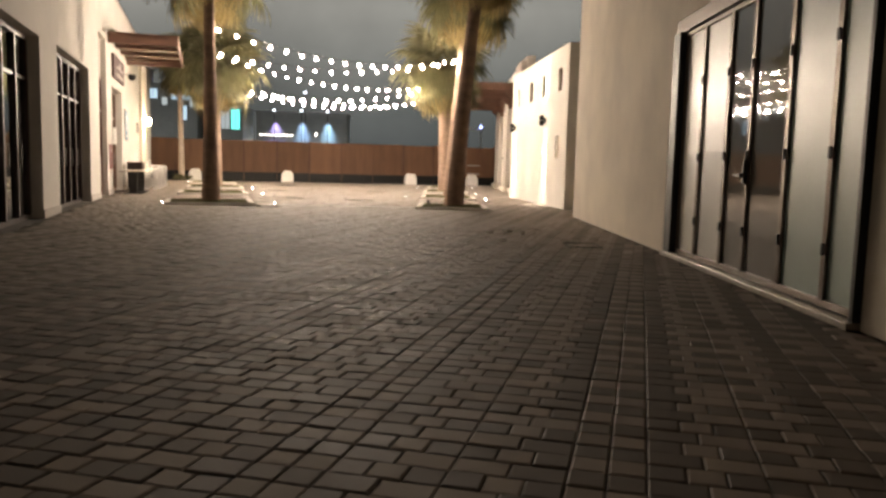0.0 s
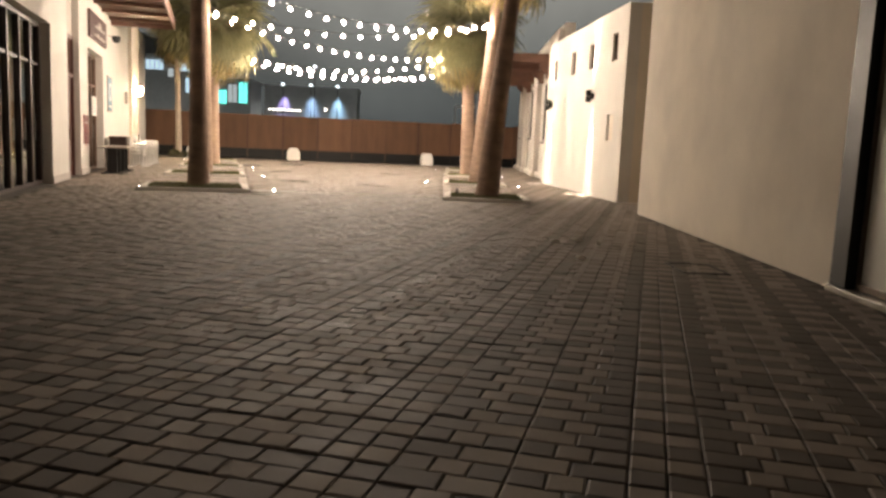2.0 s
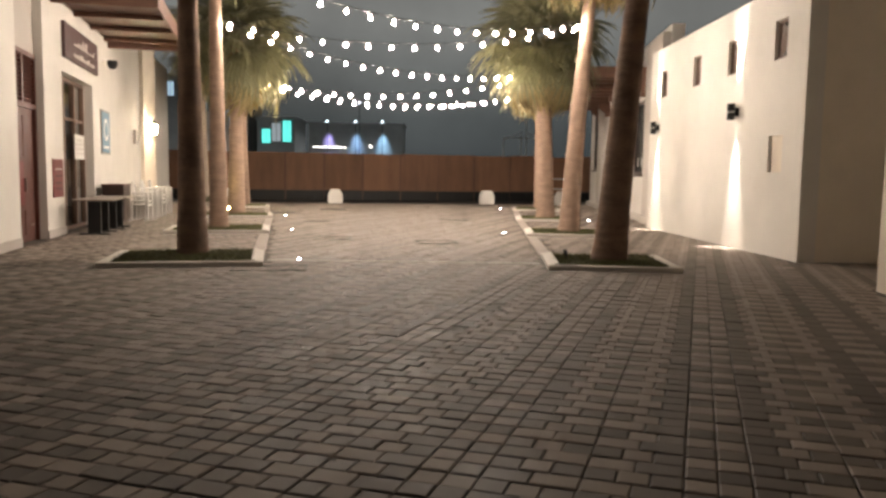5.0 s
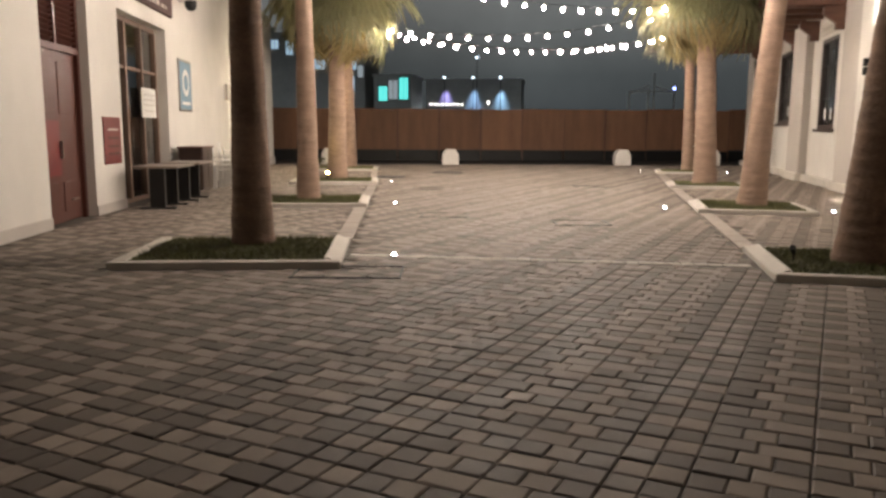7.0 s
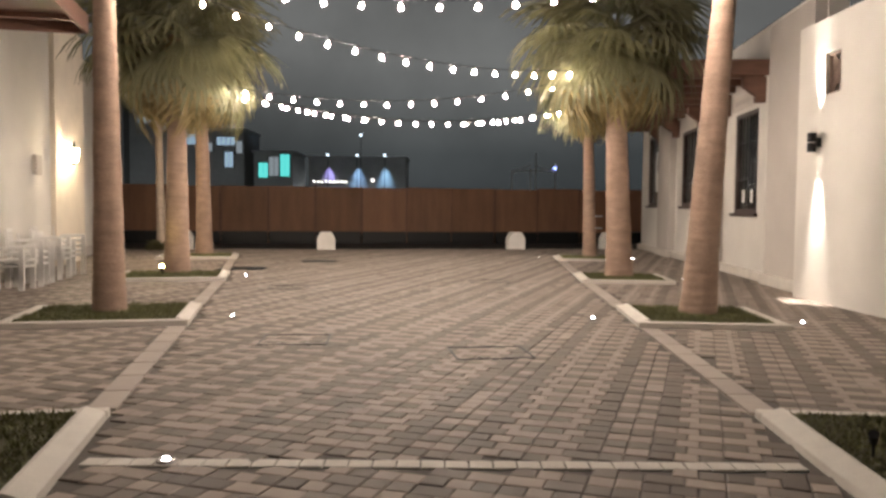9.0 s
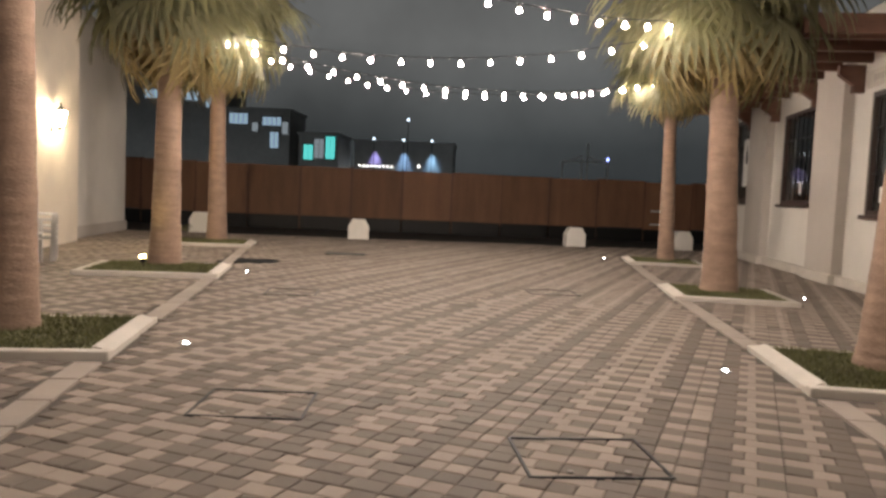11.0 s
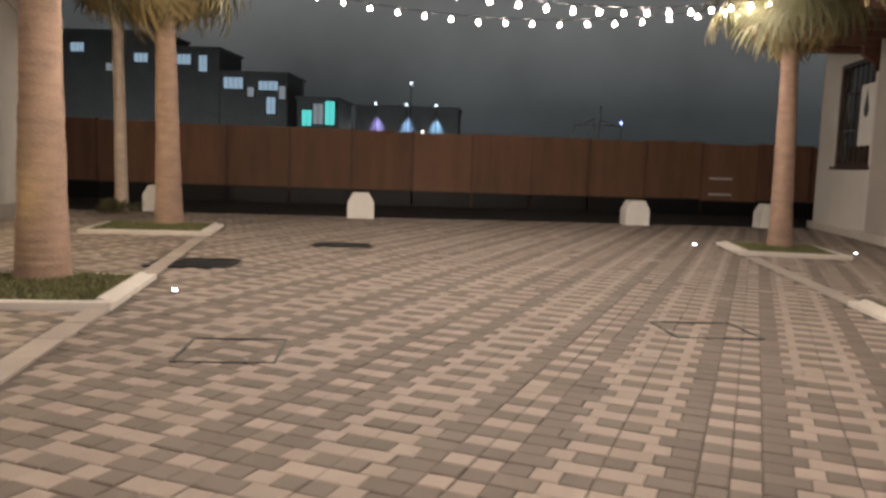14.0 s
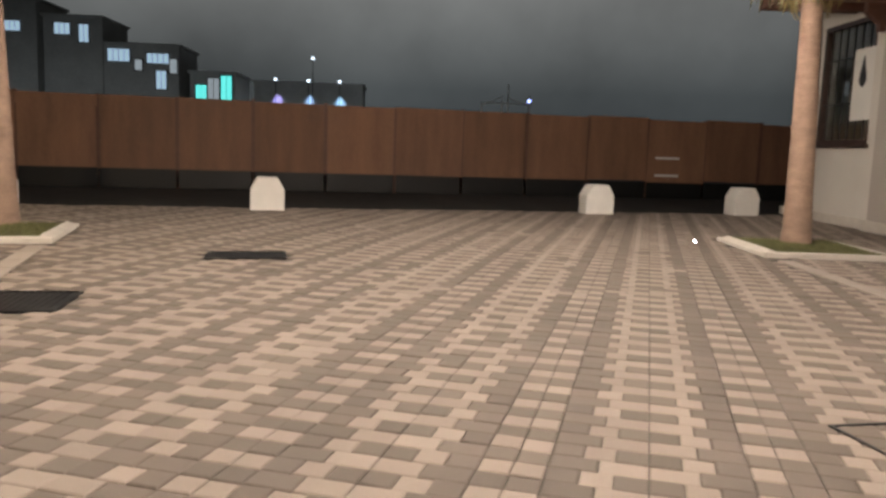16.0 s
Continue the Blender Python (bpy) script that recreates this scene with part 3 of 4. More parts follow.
def barred(a, b, z0, z1, label):
    t = thing("barred_window", WC, label, "window", "barred windows", "structure")
    a, b = wc(a), wc(b)
    part("frame", boxes([((a, -0.16, z0), (a + 0.1, -0.02, z1)), ((b - 0.1, -0.16, z0), (b, -0.02, z1)), ((a + 0.1, -0.16, z1 - 0.1), (b - 0.1, -0.02, z1)), ((a + 0.1, -0.16, z0), (b - 0.1, -0.02, z0 + 0.1))], 0.006), DARKWOOD, t)
    part("sill", box((a - 0.08, -0.16, z0 - 0.08), (b + 0.08, 0.08, z0), 0.012), DARKWOOD, t)
    part("pane", box((a + 0.09, -0.14, z0 + 0.09), (b - 0.09, -0.125, z1 - 0.09)), GLASS, t)
    n = 7
    rod = mesh_of("bar", lathe([(0.014, z0 + 0.1), (0.014, z1 - 0.1)], 8), BLACK)
    for k in range(1, n):
        part("bar", rod, None, t, m=pose(a + (b - a) * k / n, -0.06, 0))
    for f in (0.33, 0.7):
        z = z0 + (z1 - z0) * f
        part("crossbar", box((a + 0.1, -0.08, z), (b - 0.1, -0.065, z + 0.03)), BLACK, t)
    return t


barred(*c_win[0], "dark wooden window with iron bars and a posted card")
barred(*c_win[1], "dark wooden window with iron bars")
far_win = barred(*c_win[2], "dark wooden window with a white printed panel inside")
panel = part("printed_panel", box((wc(34.62), -0.03, 2.25), (wc(35.45), -0.015, 3.75), 0.004), PAPER, far_win, "white printed panel with a dark drop emblem")
part("emblem", prism([(0.0, 0.42), (-0.07, 0.18), (-0.13, 0.0), (-0.15, -0.12), (-0.09, -0.22), (0.0, -0.26), (0.09, -0.22), (0.15, -0.12), (0.13, 0.0), (0.07, 0.18)], 0.005), BLACK, panel,
     "dark drop emblem", m=pose(wc(35.05), -0.015, 3.2))
for (x, z) in ((24.2, 1.75), (24.8, 1.75), (29.6, 1.95)):
    part("card", box((wc(x), -0.05, z), (wc(x) + 0.16, -0.045, z + 0.3)), PAPER, far_win, "small white card")
t = thing("lintel_sign", WC, "pale sign board with dim lettering over the window", "sign")
part("board", box((wc(23.6), 0, 4.0), (wc(25.7), 0.05, 4.32), 0.006), KERB, t)
bmw = bmesh.new()
for k in range(9):
    bm_box(bmw, (wc(23.9) + k * 0.17, 0.05, 4.1), (wc(23.9) + k * 0.17 + 0.11, 0.056, 4.22))
part("lettering", bmw, PLASTER_GREY, t)


def canopy_right():
    t = thing("timber_canopy", WC, "long stained timber canopy along the white building", "canopy", "timber canopies")
    a, b, out, z = wc(23.2), wc(35.5), 2.0, 4.5
    part("deck", box((a, 0.0, z + 0.22), (b, out, z + 0.3)), TIMBER, t)
    part("fascia", box((a - 0.05, out, z + 0.02), (b + 0.05, out + 0.07, z + 0.36), 0.01), TIMBER, t)
    for x in (a, b + 0.05):
        part("side_board", box((x - 0.06, 0, z + 0.02), (x, out, z + 0.36), 0.01), TIMBER, t)
    rafter = mesh_of("rafter", box((-0.07, 0, z), (0.07, out - 0.02, z + 0.22), 0.01), TIMBER)
    for k in range(12):
        part("rafter", rafter, None, t, m=pose(a + 0.3 + (b - a - 0.6) * k / 11, 0, 0))
    for y in (23.4, 26.0, 28.4, 31.7, 34.2):
        part("corbel", prism([(0, -0.55), (0.22, -0.55), (0.22, -0.4), (0.5, -0.2), (0.5, 0), (0, 0)], 0.16), TIMBER, t, m=pose(wc(y), 0, z, 0, 0, 90) @ pose(0, -0.08, 0))


canopy_right()

# ---- plain walls that close the place behind the camera ----
solid("wall_south", box((-12, -22.4, 0), (12, -22.0, 6)), PLASTER, "plain plastered wall behind the start", "wall", kind="structure")

# ---- hoarding beyond the road ----
fence = thing("hoarding", pose(-1.2, 44, 0, 0, 0, 9.5), "long brown plywood site hoarding on a dark base", "fence", kind="structure")
panel = mesh_of("panel", box((0.01, 0, 0.46), (2.19, 0.05, 2.6), 0.004), PLYWOOD)
post = mesh_of("post", box((-0.05, -0.03, -0.1), (0.05, 0.14, 2.62), 0.004), TIMBER)
for k in range(-24, 26):
    tilt = random.uniform(-0.6, 0.6)
    part("panel", panel, None, fence, m=pose(k * 2.2, random.uniform(-0.02, 0.03), random.uniform(-0.05, 0.04), tilt, random.uniform(-0.4, 0.4)))
    part("post", post, None, fence, m=pose(k * 2.2, 0.03, random.uniform(-0.04, 0.02)))
part("base", box((-54, 0.0, -0.14), (54, 0.12, 0.44), 0.02), BLACK, fence, "dark barrier base")
part("sign_strip", boxes([((9.1, -0.06, 1.22), (10.0, -0.035, 1.3)), ((9.1, -0.06, 0.62), (10.0, -0.035, 0.7))]), PAPER, fence, "two pale strips of tape")


# ---- palms ----
def fan_leaf(rng, dry):
    """One fan leaf: stalk along x, then a folded fan of narrow blades with drooping tips."""
    bm = bmesh.new()
    stalk = rng.uniform(0.55, 0.8)
    bm_box(bm, (0, -0.016, -0.01), (stalk, 0.016, 0.01))
    n = 26
    for k in range(n):
        a = radians(-118 + 236 * k / (n - 1)) + rng.uniform(-0.03, 0.03)
        size = (1.0 - 0.25 * abs(a) / 2.1) * rng.uniform(0.85, 1.1) * (0.85 if dry else 0.95)
        dirx, diry = math.cos(a), math.sin(a)
        px, py = -diry, dirx
        prev = None
        droop = rng.uniform(0.12, 0.3) * (1.8 if dry else 1.0)
        for f, w in ((0.0, 0.006), (0.3, 0.038), (0.62, 0.034), (0.86, 0.016), (1.0, 0.002)):
            r = f * size
            z = -droop * f * f * size - (0.25 * f * f * f if f > 0.6 else 0)
            c = Vector((stalk + dirx * r * (1 - 0.15 * f * f), diry * r * (1 - 0.15 * f * f), z))
            row = [bm.verts.new(c + Vector((px * w, py * w, 0.012))), bm.verts.new(c), bm.verts.new(c + Vector((-px * w, -py * w, 0.012)))]
            if prev:
                bm.faces.new((prev[0], prev[1], row[1], row[0]))
                bm.faces.new((prev[1], prev[2], row[2], row[1]))
            prev = row
    return bm


lrng = random.Random(11)
LEAVES = [mesh_of("frond", fan_leaf(lrng, False), FROND) for _ in range(5)]
DRY = [mesh_of("frond", fan_leaf(lrng, True), FROND_DRY) for _ in range(3)]


def palm(x, y, height, r0, r1, lean, seed, label, size=1.0, count=44, dry=20, bark=BARK):
    rng = random.Random(seed)
    t = thing("palm_tree", pose(x, y, 0), label, "palm tree", "palms along the court")
    lx, ly = lean

    def axis(h):
        f = h / height
        return lx * f * (0.7 + 0.3 * f), ly * f * (0.7 + 0.3 * f)
    prof, h = [], -0.05
    while h < height:
        f = max(0, h / height)
        r = r1 + (r0 - r1) * (1 - f) ** 1.5 + 0.12 * r0 * math.exp(-max(h, 0) * 4)
        prof += [(r * (1 + rng.uniform(-0.01, 0.01)), h), (r * 1.018, h + 0.035), (r * 0.99, h + 0.05)]
        h += rng.uniform(0.085, 0.14)
    part("trunk", lathe(prof, 18, 0.05, axis), bark, t, smooth=True)
    cx, cy = axis(height)
    boot = bmesh.new()
    for k in range(34):
        a, z = rng.uniform(0, 6.28), rng.uniform(-0.55, 0.1)
        bm_box(boot, (0, -0.03, -0.012), (rng.uniform(0.12, 0.26), 0.03, 0.012), pose(cx + r1 * 0.8 * math.cos(a), cy + r1 * 0.8 * math.sin(a), height + z, 0, -55, math.degrees(a)))
    part("leaf_bases", boot, FROND_DRY, t, "dry cut leaf bases")
    for k in range(count):
        az = k * 137.5 + rng.uniform(-12, 12)
        up = 68 - 118 * (k / count) + rng.uniform(-8, 8)
        part("frond", rng.choice(LEAVES), None, t, m=pose(cx, cy, height + 0.15 - 0.25 * k / count, 0, 0, az) @ pose(r1 * 0.5, 0, 0, rng.uniform(-25, 25), -up, 0) @ Matrix.Scale(size * rng.uniform(0.9, 1.12), 4))
    for k in range(dry):
        az = k * 137.5 + rng.uniform(-25, 25)
        part("frond", rng.choice(DRY), None, t, "dry yellowed frond", m=pose(cx, cy, height - 0.12 - 0.15 * rng.random(), 0, 0, az) @ pose(r1 * 0.6, 0, 0, rng.uniform(-25, 25), rng.uniform(40, 72), 0) @ Matrix.Scale(size * rng.uniform(0.75, 1.0), 4))
    return t


PALMS = {
    "L1": (-2.98, 10.95, 7.0, 0.24, 0.12, (-0.05, 0.0)), "L2": (-4.23, 16.95, 7.7, 0.22, 0.12, (-0.05, 0.0)),
    "L3": (-5.52, 23.6, 5.4, 0.28, 0.18, (0.0, 0.1)), "L4": (-7.08, 30.8, 6.0, 0.27, 0.17, (-0.1, 0.0)),
    "R1": (3.72, 10.7, 7.0, 0.27, 0.15, (0.6, 0.0)), "R2": (4.17, 17.25, 7.4, 0.25, 0.135, (0.5, 0.0)),
    "R3": (4.48, 23.6, 5.45, 0.30, 0.21, (-0.22, 0.0)), "R4": (5.25, 31.1, 5.5, 0.22, 0.145, (-0.15, 0.0)),
}
for k, (key, v) in enumerate(PALMS.items()):
    darker_bark = key in ("L1", "R1")
    palm(*v, 20 + k, "fan palm with a dark weathered trunk in a kerbed bed" if darker_bark else "ringed brown fan palm with drooping fronds in a kerbed bed",
         1.2 if key == "R4" or darker_bark else 1.5, bark=BARK_DARK if darker_bark else BARK)
palm(-9.55, 33.9, 6.0, 0.16, 0.12, (-0.1, 0), 71, "slim pale palm trunk beside the end wall", 1.0, 26, 10, BARK_PALE)


# ---- planting beds ----
def bed(x, y, turn, w, length, side, seed):
    """A kerbed bed from its inner near corner; side is the way it spreads."""
    rng = random.Random(seed)
    t = thing("planting_bed", pose(x, y, 0, 0, 0, turn), "square planting bed with pale concrete kerbs, soil and short grass", "planter", "planting beds along the court")
    h = 0.07
    s = side
    part("kerb", boxes([((min(0, s * w), 0, -0.05), (max(0, s * w), 0.13, h))], 0.02), KERB, t)
    part("kerb", boxes([((min(0, s * w), length - 0.12, -0.05), (max(0, s * w), length, h - 0.02))], 0.02), KERB, t)
    part("kerb", prism([(0, -0.05), (s * 0.17, -0.05), (s * 0.17, h + 0.015), (s * 0.14, h + 0.02), (s * 0.01, h - 0.03)], length - 0.25), KERB, t, m=pose(0, 0.13, 0))
    part("kerb", boxes([((min(s * w, s * (w - 0.15)), 0.15, -0.05), (max(s * w, s * (w - 0.15)), length - 0.12, h))], 0.02), KERB, t)
    part("soil", box((min(s * 0.17, s * (w - 0.15)), 0.13, -0.05), (max(s * 0.17, s * (w - 0.15)), length - 0.12, 0.05)), SOIL, t)
    bm = bmesh.new()
    for _ in range(7500):
        gx, gy = s * rng.uniform(0.19, w - 0.16), rng.uniform(0.15, length - 0.13)
        a, hh = rng.uniform(0, 6.28), rng.uniform(0.01, 0.05) * (1.1 + 0.7 * noise.noise((gx * 1.3 + seed, gy * 1.3, 0)))
        dx, dy = 0.008 * math.cos(a), 0.008 * math.sin(a)
        ex, ey = rng.uniform(-0.04, 0.04), rng.uniform(-0.04, 0.04)
        bm.faces.new([bm.verts.new(p) for p in ((gx - dx, gy - dy, 0.047), (gx + dx, gy + dy, 0.047), (gx + ex, gy + ey, 0.052 + hh))])
    g = part("grass", bm, GRASS, t, "short uneven grass")
    tagged(g, kind="stuff")
    return t


BEDS_L = [(-1.57, 9.7), (-2.82, 16.0), (-4.05, 22.2), (-5.65, 29.2)]
BEDS_R = [(2.61, 9.7), (3.02, 16.1), (3.42, 22.35), (4.0, 29.6)]
LT, RT = math.degrees(math.atan2(4.28, 20.25)), -math.degrees(math.atan2(1.69, 21.6))
BEDS = [(x, y, LT, 2.3, 2.0, -1) for x, y in BEDS_L] + [(x, y, RT, 1.95, 2.05, 1) for x, y in BEDS_R]
for k, b in enumerate(BEDS):
    bed(*b, 40 + k)


def band(points, name):
    """A flush concrete strip between the beds, slab by slab."""
    t = thing(name, pose(0, 0, 0), "flush concrete edging strip between the planting beds", "edging", kind="structure")
    slab = mesh_of("slab", box((0, -0.11, -0.05), (0.58, 0.11, 0.012), 0.006), BAND)
    for (x0, y0), (x1, y1) in zip(points, points[1:]):
        d = math.hypot(x1 - x0, y1 - y0)
        a = math.degrees(math.atan2(y1 - y0, x1 - x0))
        s = 2.08
        while s + 0.58 < d:
            part("slab", slab, None, t, m=pose(x0, y0, 0, 0, 0, a) @ pose(s, 0, 0))
            s += 0.6


band([(x - 0.12, y) for x, y in BEDS_L], "edging_strip")
band([(x + 0.12, y) for x, y in BEDS_R], "edging_strip")

# ---- string lights ----
ATTACH = {"L1": (-3.0, 10.95, 4.75), "L2": (-4.2, 16.95, 4.95), "L3": (-5.25, 23.55, 4.42), "L4": (-7.0, 30.7, 5.45),
          "R1": (3.9, 10.6, 4.45), "R2": (4.42, 17.2, 5.0), "R3": (4.2, 23.5, 4.72), "R4": (5.15, 31.0, 4.95)}
bulb_glass = mesh_of("bulb", lathe([(0.010, 0.0), (0.021, -0.018), (0.030, -0.042), (0.026, -0.062), (0.011, -0.074)], 10), BULB, True)
bulb_cap = mesh_of("socket", lathe([(0.02, 0.0), (0.02, 0.05), (0.012, 0.06)], 8), CABLE)


def string(a, b, sag, da=0.0, db=0.0):
    p, q = Vector(ATTACH[a]) + Vector((0, 0, da)), Vector(ATTACH[b]) + Vector((0, 0, db))
    t = thing("string_lights", Matrix.Translation(p), "black cable of warm lit bulbs hung between palms", "string lights", "string lights")
    n = max(4, int((q - p).length / 0.52))

    def at(f):
        return (q - p) * f - Vector((0, 0, 4 * sag * f * (1 - f)))
    cu = bpy.data.curves.new("cable", "CURVE")
    cu.dimensions, cu.bevel_depth, cu.bevel_resolution = "3D", 0.008, 1
    sp = cu.splines.new("POLY")
    sp.points.add(n * 2)
    for i in range(n * 2 + 1):
        sp.points[i].co = (*at(i / (n * 2)), 1)
    cu.materials.append(CABLE)
    tmp = bpy.data.objects.new("cable", cu)
    me = bpy.data.meshes.new_from_object(tmp)
    bpy.data.objects.remove(tmp)
    part("cable", me, None, t)
    for i in range(n):
        f = (i + 0.5) / n
        m = Matrix.Translation(at(f) + Vector((0, 0, -0.06))) @ pose(0, 0, 0, lrng.uniform(-12, 12), lrng.uniform(-12, 12))
        g = part("bulb", bulb_glass, None, t, m=m)
        part("socket", bulb_cap, None, g)


string("L1", "R2", 0.6, 0.1, 0.05)
string("L2", "R2", 0.54)
string("L2", "R3", 0.6, -0.04, 0.02)
string("L3", "R3", 0.61, 0, -0.05)
string("L3", "R4", 0.72, -0.08, 0.0)
string("L4", "R4", 0.85, 0.0, -0.05)


# ---- ground markers, covers and drains ----
def marker(x, y):
    t = thing("ground_light", pose(x, y, 0.0), "small round ground light with a white glowing lens", "ground light", "ground lights")
    part("ring", lathe([(0.06, 0), (0.06, 0.012), (0.045, 0.018), (0.04, 0.012)], 16), STEEL, t)
    part("lens", lathe([(0.021, 0.008), (0.020, 0.02), (0.012, 0.027)], 16), LED, t, "white glowing lens")


for x, y in ((-1.2, 10.58), (-4.08, 10.2), (-2.47, 16.8), (2.57, 16.87), (-3.9, 23.3), (3.61, 31.2), (5.85, 23.3), (6.52, 30.6), (-6.6, 23.6), (5.4, 16.6), (-5.3, 16.7), (-8.3, 30.2)):
    marker(x, y)

t = thing("garden_spotlight", pose(-5.55, 22.75, 0.06), "small spike spotlight glowing yellow at a palm's foot", "spotlight")
part("spike", lathe([(0.01, -0.05), (0.012, 0.1)], 8), BLACK, t)
part("head", lathe([(0.04, 0.0), (0.055, 0.1), (0.05, 0.1)], 14), BLACK, t, m=pose(0, 0, 0.1, 25, 0, 0))
part("lens", lathe([(0.05, 0.095), (0.045, 0.11)], 14), YELLOW, t, "yellow glowing lens", m=pose(0, 0, 0.1, 25, 0, 0))
lamp("spike_light", "SPOT", pose(-5.55, 22.72, 0.32, 180 - 18, 0, 0), 14, (1.0, 0.85, 0.3), 0.03, 90, 0.8)


def small_spot(x, y):
    t = thing("garden_spotlight", pose(x, y, 0.06), "small unlit black spike spotlight in a bed", "spotlight")
    part("spike", lathe([(0.008, -0.05), (0.01, 0.08)], 8), BLACK, t)
    part("head", lathe([(0.02, 0.0), (0.032, 0.09), (0.028, 0.09)], 14), BLACK, t, m=pose(0, 0, 0.08, 35, -25, 0))


small_spot(3.02, 10.6)


def cover(x0, y0, x1, y1, turn):
    w, d = x1 - x0, y1 - y0
    t = thing("manhole_cover", pose(x0, y0, 0.0, 0, 0, turn), "square paved-in access cover with a dark steel rim", "manhole cover", "access covers")
    part("rim", boxes([((0, 0, -0.03), (w, 0.018, 0.008)), ((0, d - 0.018, -0.03), (w, d, 0.008)), ((0, 0.018, -0.03), (0.018, d - 0.018, 0.008)), ((w - 0.018, 0.018, -0.03), (w, d - 0.018, 0.008))]), BLACK, t)
    for sx in (0.3, 0.7):
        part("lifting_eye", lathe([(0.02, 0), (0.02, 0.01)], 10), STEEL, t, m=pose(w * sx, 0.08, 0.004))


cover(-1.6, 14.55, -0.83, 15.25, 4)
cover(0.6, 13.8, 1.42, 14.5, 8)
cover(-1.9, 9.1, -0.85, 9.75, 8)
cover(-2.8, 20.5, -2.06, 21.25, 8)
cover(1.1, 22.1, 1.9, 22.8, 8)
cover(4.55, 0.4, 5.05, 1.1, -4)


def drain(x0, y0, w, d, turn):
    t = thing("drain_grate", pose(x0, y0, 0, 0, 0, turn), "dark steel drain grating set in the paving", "drain", "drain gratings")
    part("frame", boxes([((0, 0, -0.03), (w, 0.03, 0.012)), ((0, d - 0.03, -0.03), (w, d, 0.012)), ((0, 0.03, -0.03), (0.03, d - 0.03, 0.012)), ((w - 0.03, 0.03, -0.03), (w, d - 0.03, 0.012))]), BLACK, t)
    # flat black fill in place of the shade below the bars
    part("pit_shade", box((0.03, 0.03, -0.03), (w - 0.03, d - 0.03, 0.003)), BLACK, t)
    bar = mesh_of("bar", box((0, 0.03, 0.003), (0.012, d - 0.03, 0.01)), BLACK)
    for k in range(18):
        part("bar", bar, None, t, m=pose(0.03 + (w - 0.07) * k / 17, 0, 0))


drain(-5.05, 25.05, 1.1, 0.85, 6)
drain(-3.5, 28.15, 0.95, 0.6, 8)


# ---- loose bits ----
def chip(x, y, w, turn):
    solid("concrete_chip", prism([(-w, 0), (w, 0), (w * 0.7, 0.03), (-w * 0.4, 0.045), (-w * 0.9, 0.02)], w * 1.1), KERB, "pale broken concrete chip lying on the paving", "debris", pose(x, y, 0.0, 0, 0, turn), "concrete chips")


for x, y, w, a in ((3.66, 2.6, 0.07, 10), (4.05, 2.9, 0.09, 40), (4.27, 2.6, 0.05, 75), (3.66, 1.15, 0.06, 20)):
    chip(x, y, w, a)

t = thing("low_shrub", pose(-9.55, 33.6, 0.0), "dark low shrub at the foot of the slim palm", "shrub")
srng = random.Random(8)
for k in range(26):
    part("leaf", srng.choice(LEAVES), None, t, m=pose(srng.uniform(-0.3, 0.3), srng.uniform(-0.2, 0.2), 0.02, 0, 0, k * 137.5) @ pose(0, 0, 0, 0, -srng.uniform(25, 80), 0) @ Matrix.Scale(srng.uniform(0.22, 0.36), 4))

# ---- white concrete blocks along the end of the paving ----
def block(x, y, turn):
    t = solid("bollard_block", prism([(-0.34, -0.02), (0.34, -0.02), (0.34, 0.42), (0.2, 0.66), (-0.2, 0.66), (-0.34, 0.42)], 0.45), WHITE_STONE,
              "white painted concrete block with cut shoulders at the paving edge", "concrete block", pose(x, y, 0, 0, 0, turn), "white concrete blocks")
    b = t.modifiers.new("edge", "BEVEL")
    b.width, b.segments = 0.025, 2


for x, y in ((-9.0, 34.6), (-3.8, 34.85), (3.42, 36.3), (7.25, 37.15)):
    block(x, y, 10.0)



# ---- tables and chairs by the cafe ----
def cafe_table(x, y, turn):
    t = thing("cafe_table", pose(x, y, 0, 0, 0, turn), "long grey-brown cafe table on two dark pedestal legs", "table", "cafe tables")
    part("tabletop", box((-0.4, -0.62, 0.715), (0.4, 0.62, 0.75), 0.01), TABLETOP, t)
    for s in (-1, 1):
        part("column", box((-0.13, s * 0.4 - 0.05, 0.03), (0.13, s * 0.4 + 0.05, 0.715), 0.012), BLACK, t)
        part("foot", box((-0.3, s * 0.4 - 0.07, 0.0), (0.3, s * 0.4 + 0.07, 0.03), 0.01), BLACK, t)


cafe_table(-6.42, 15.4, 12)
cafe_table(-6.75, 17.0, 12)


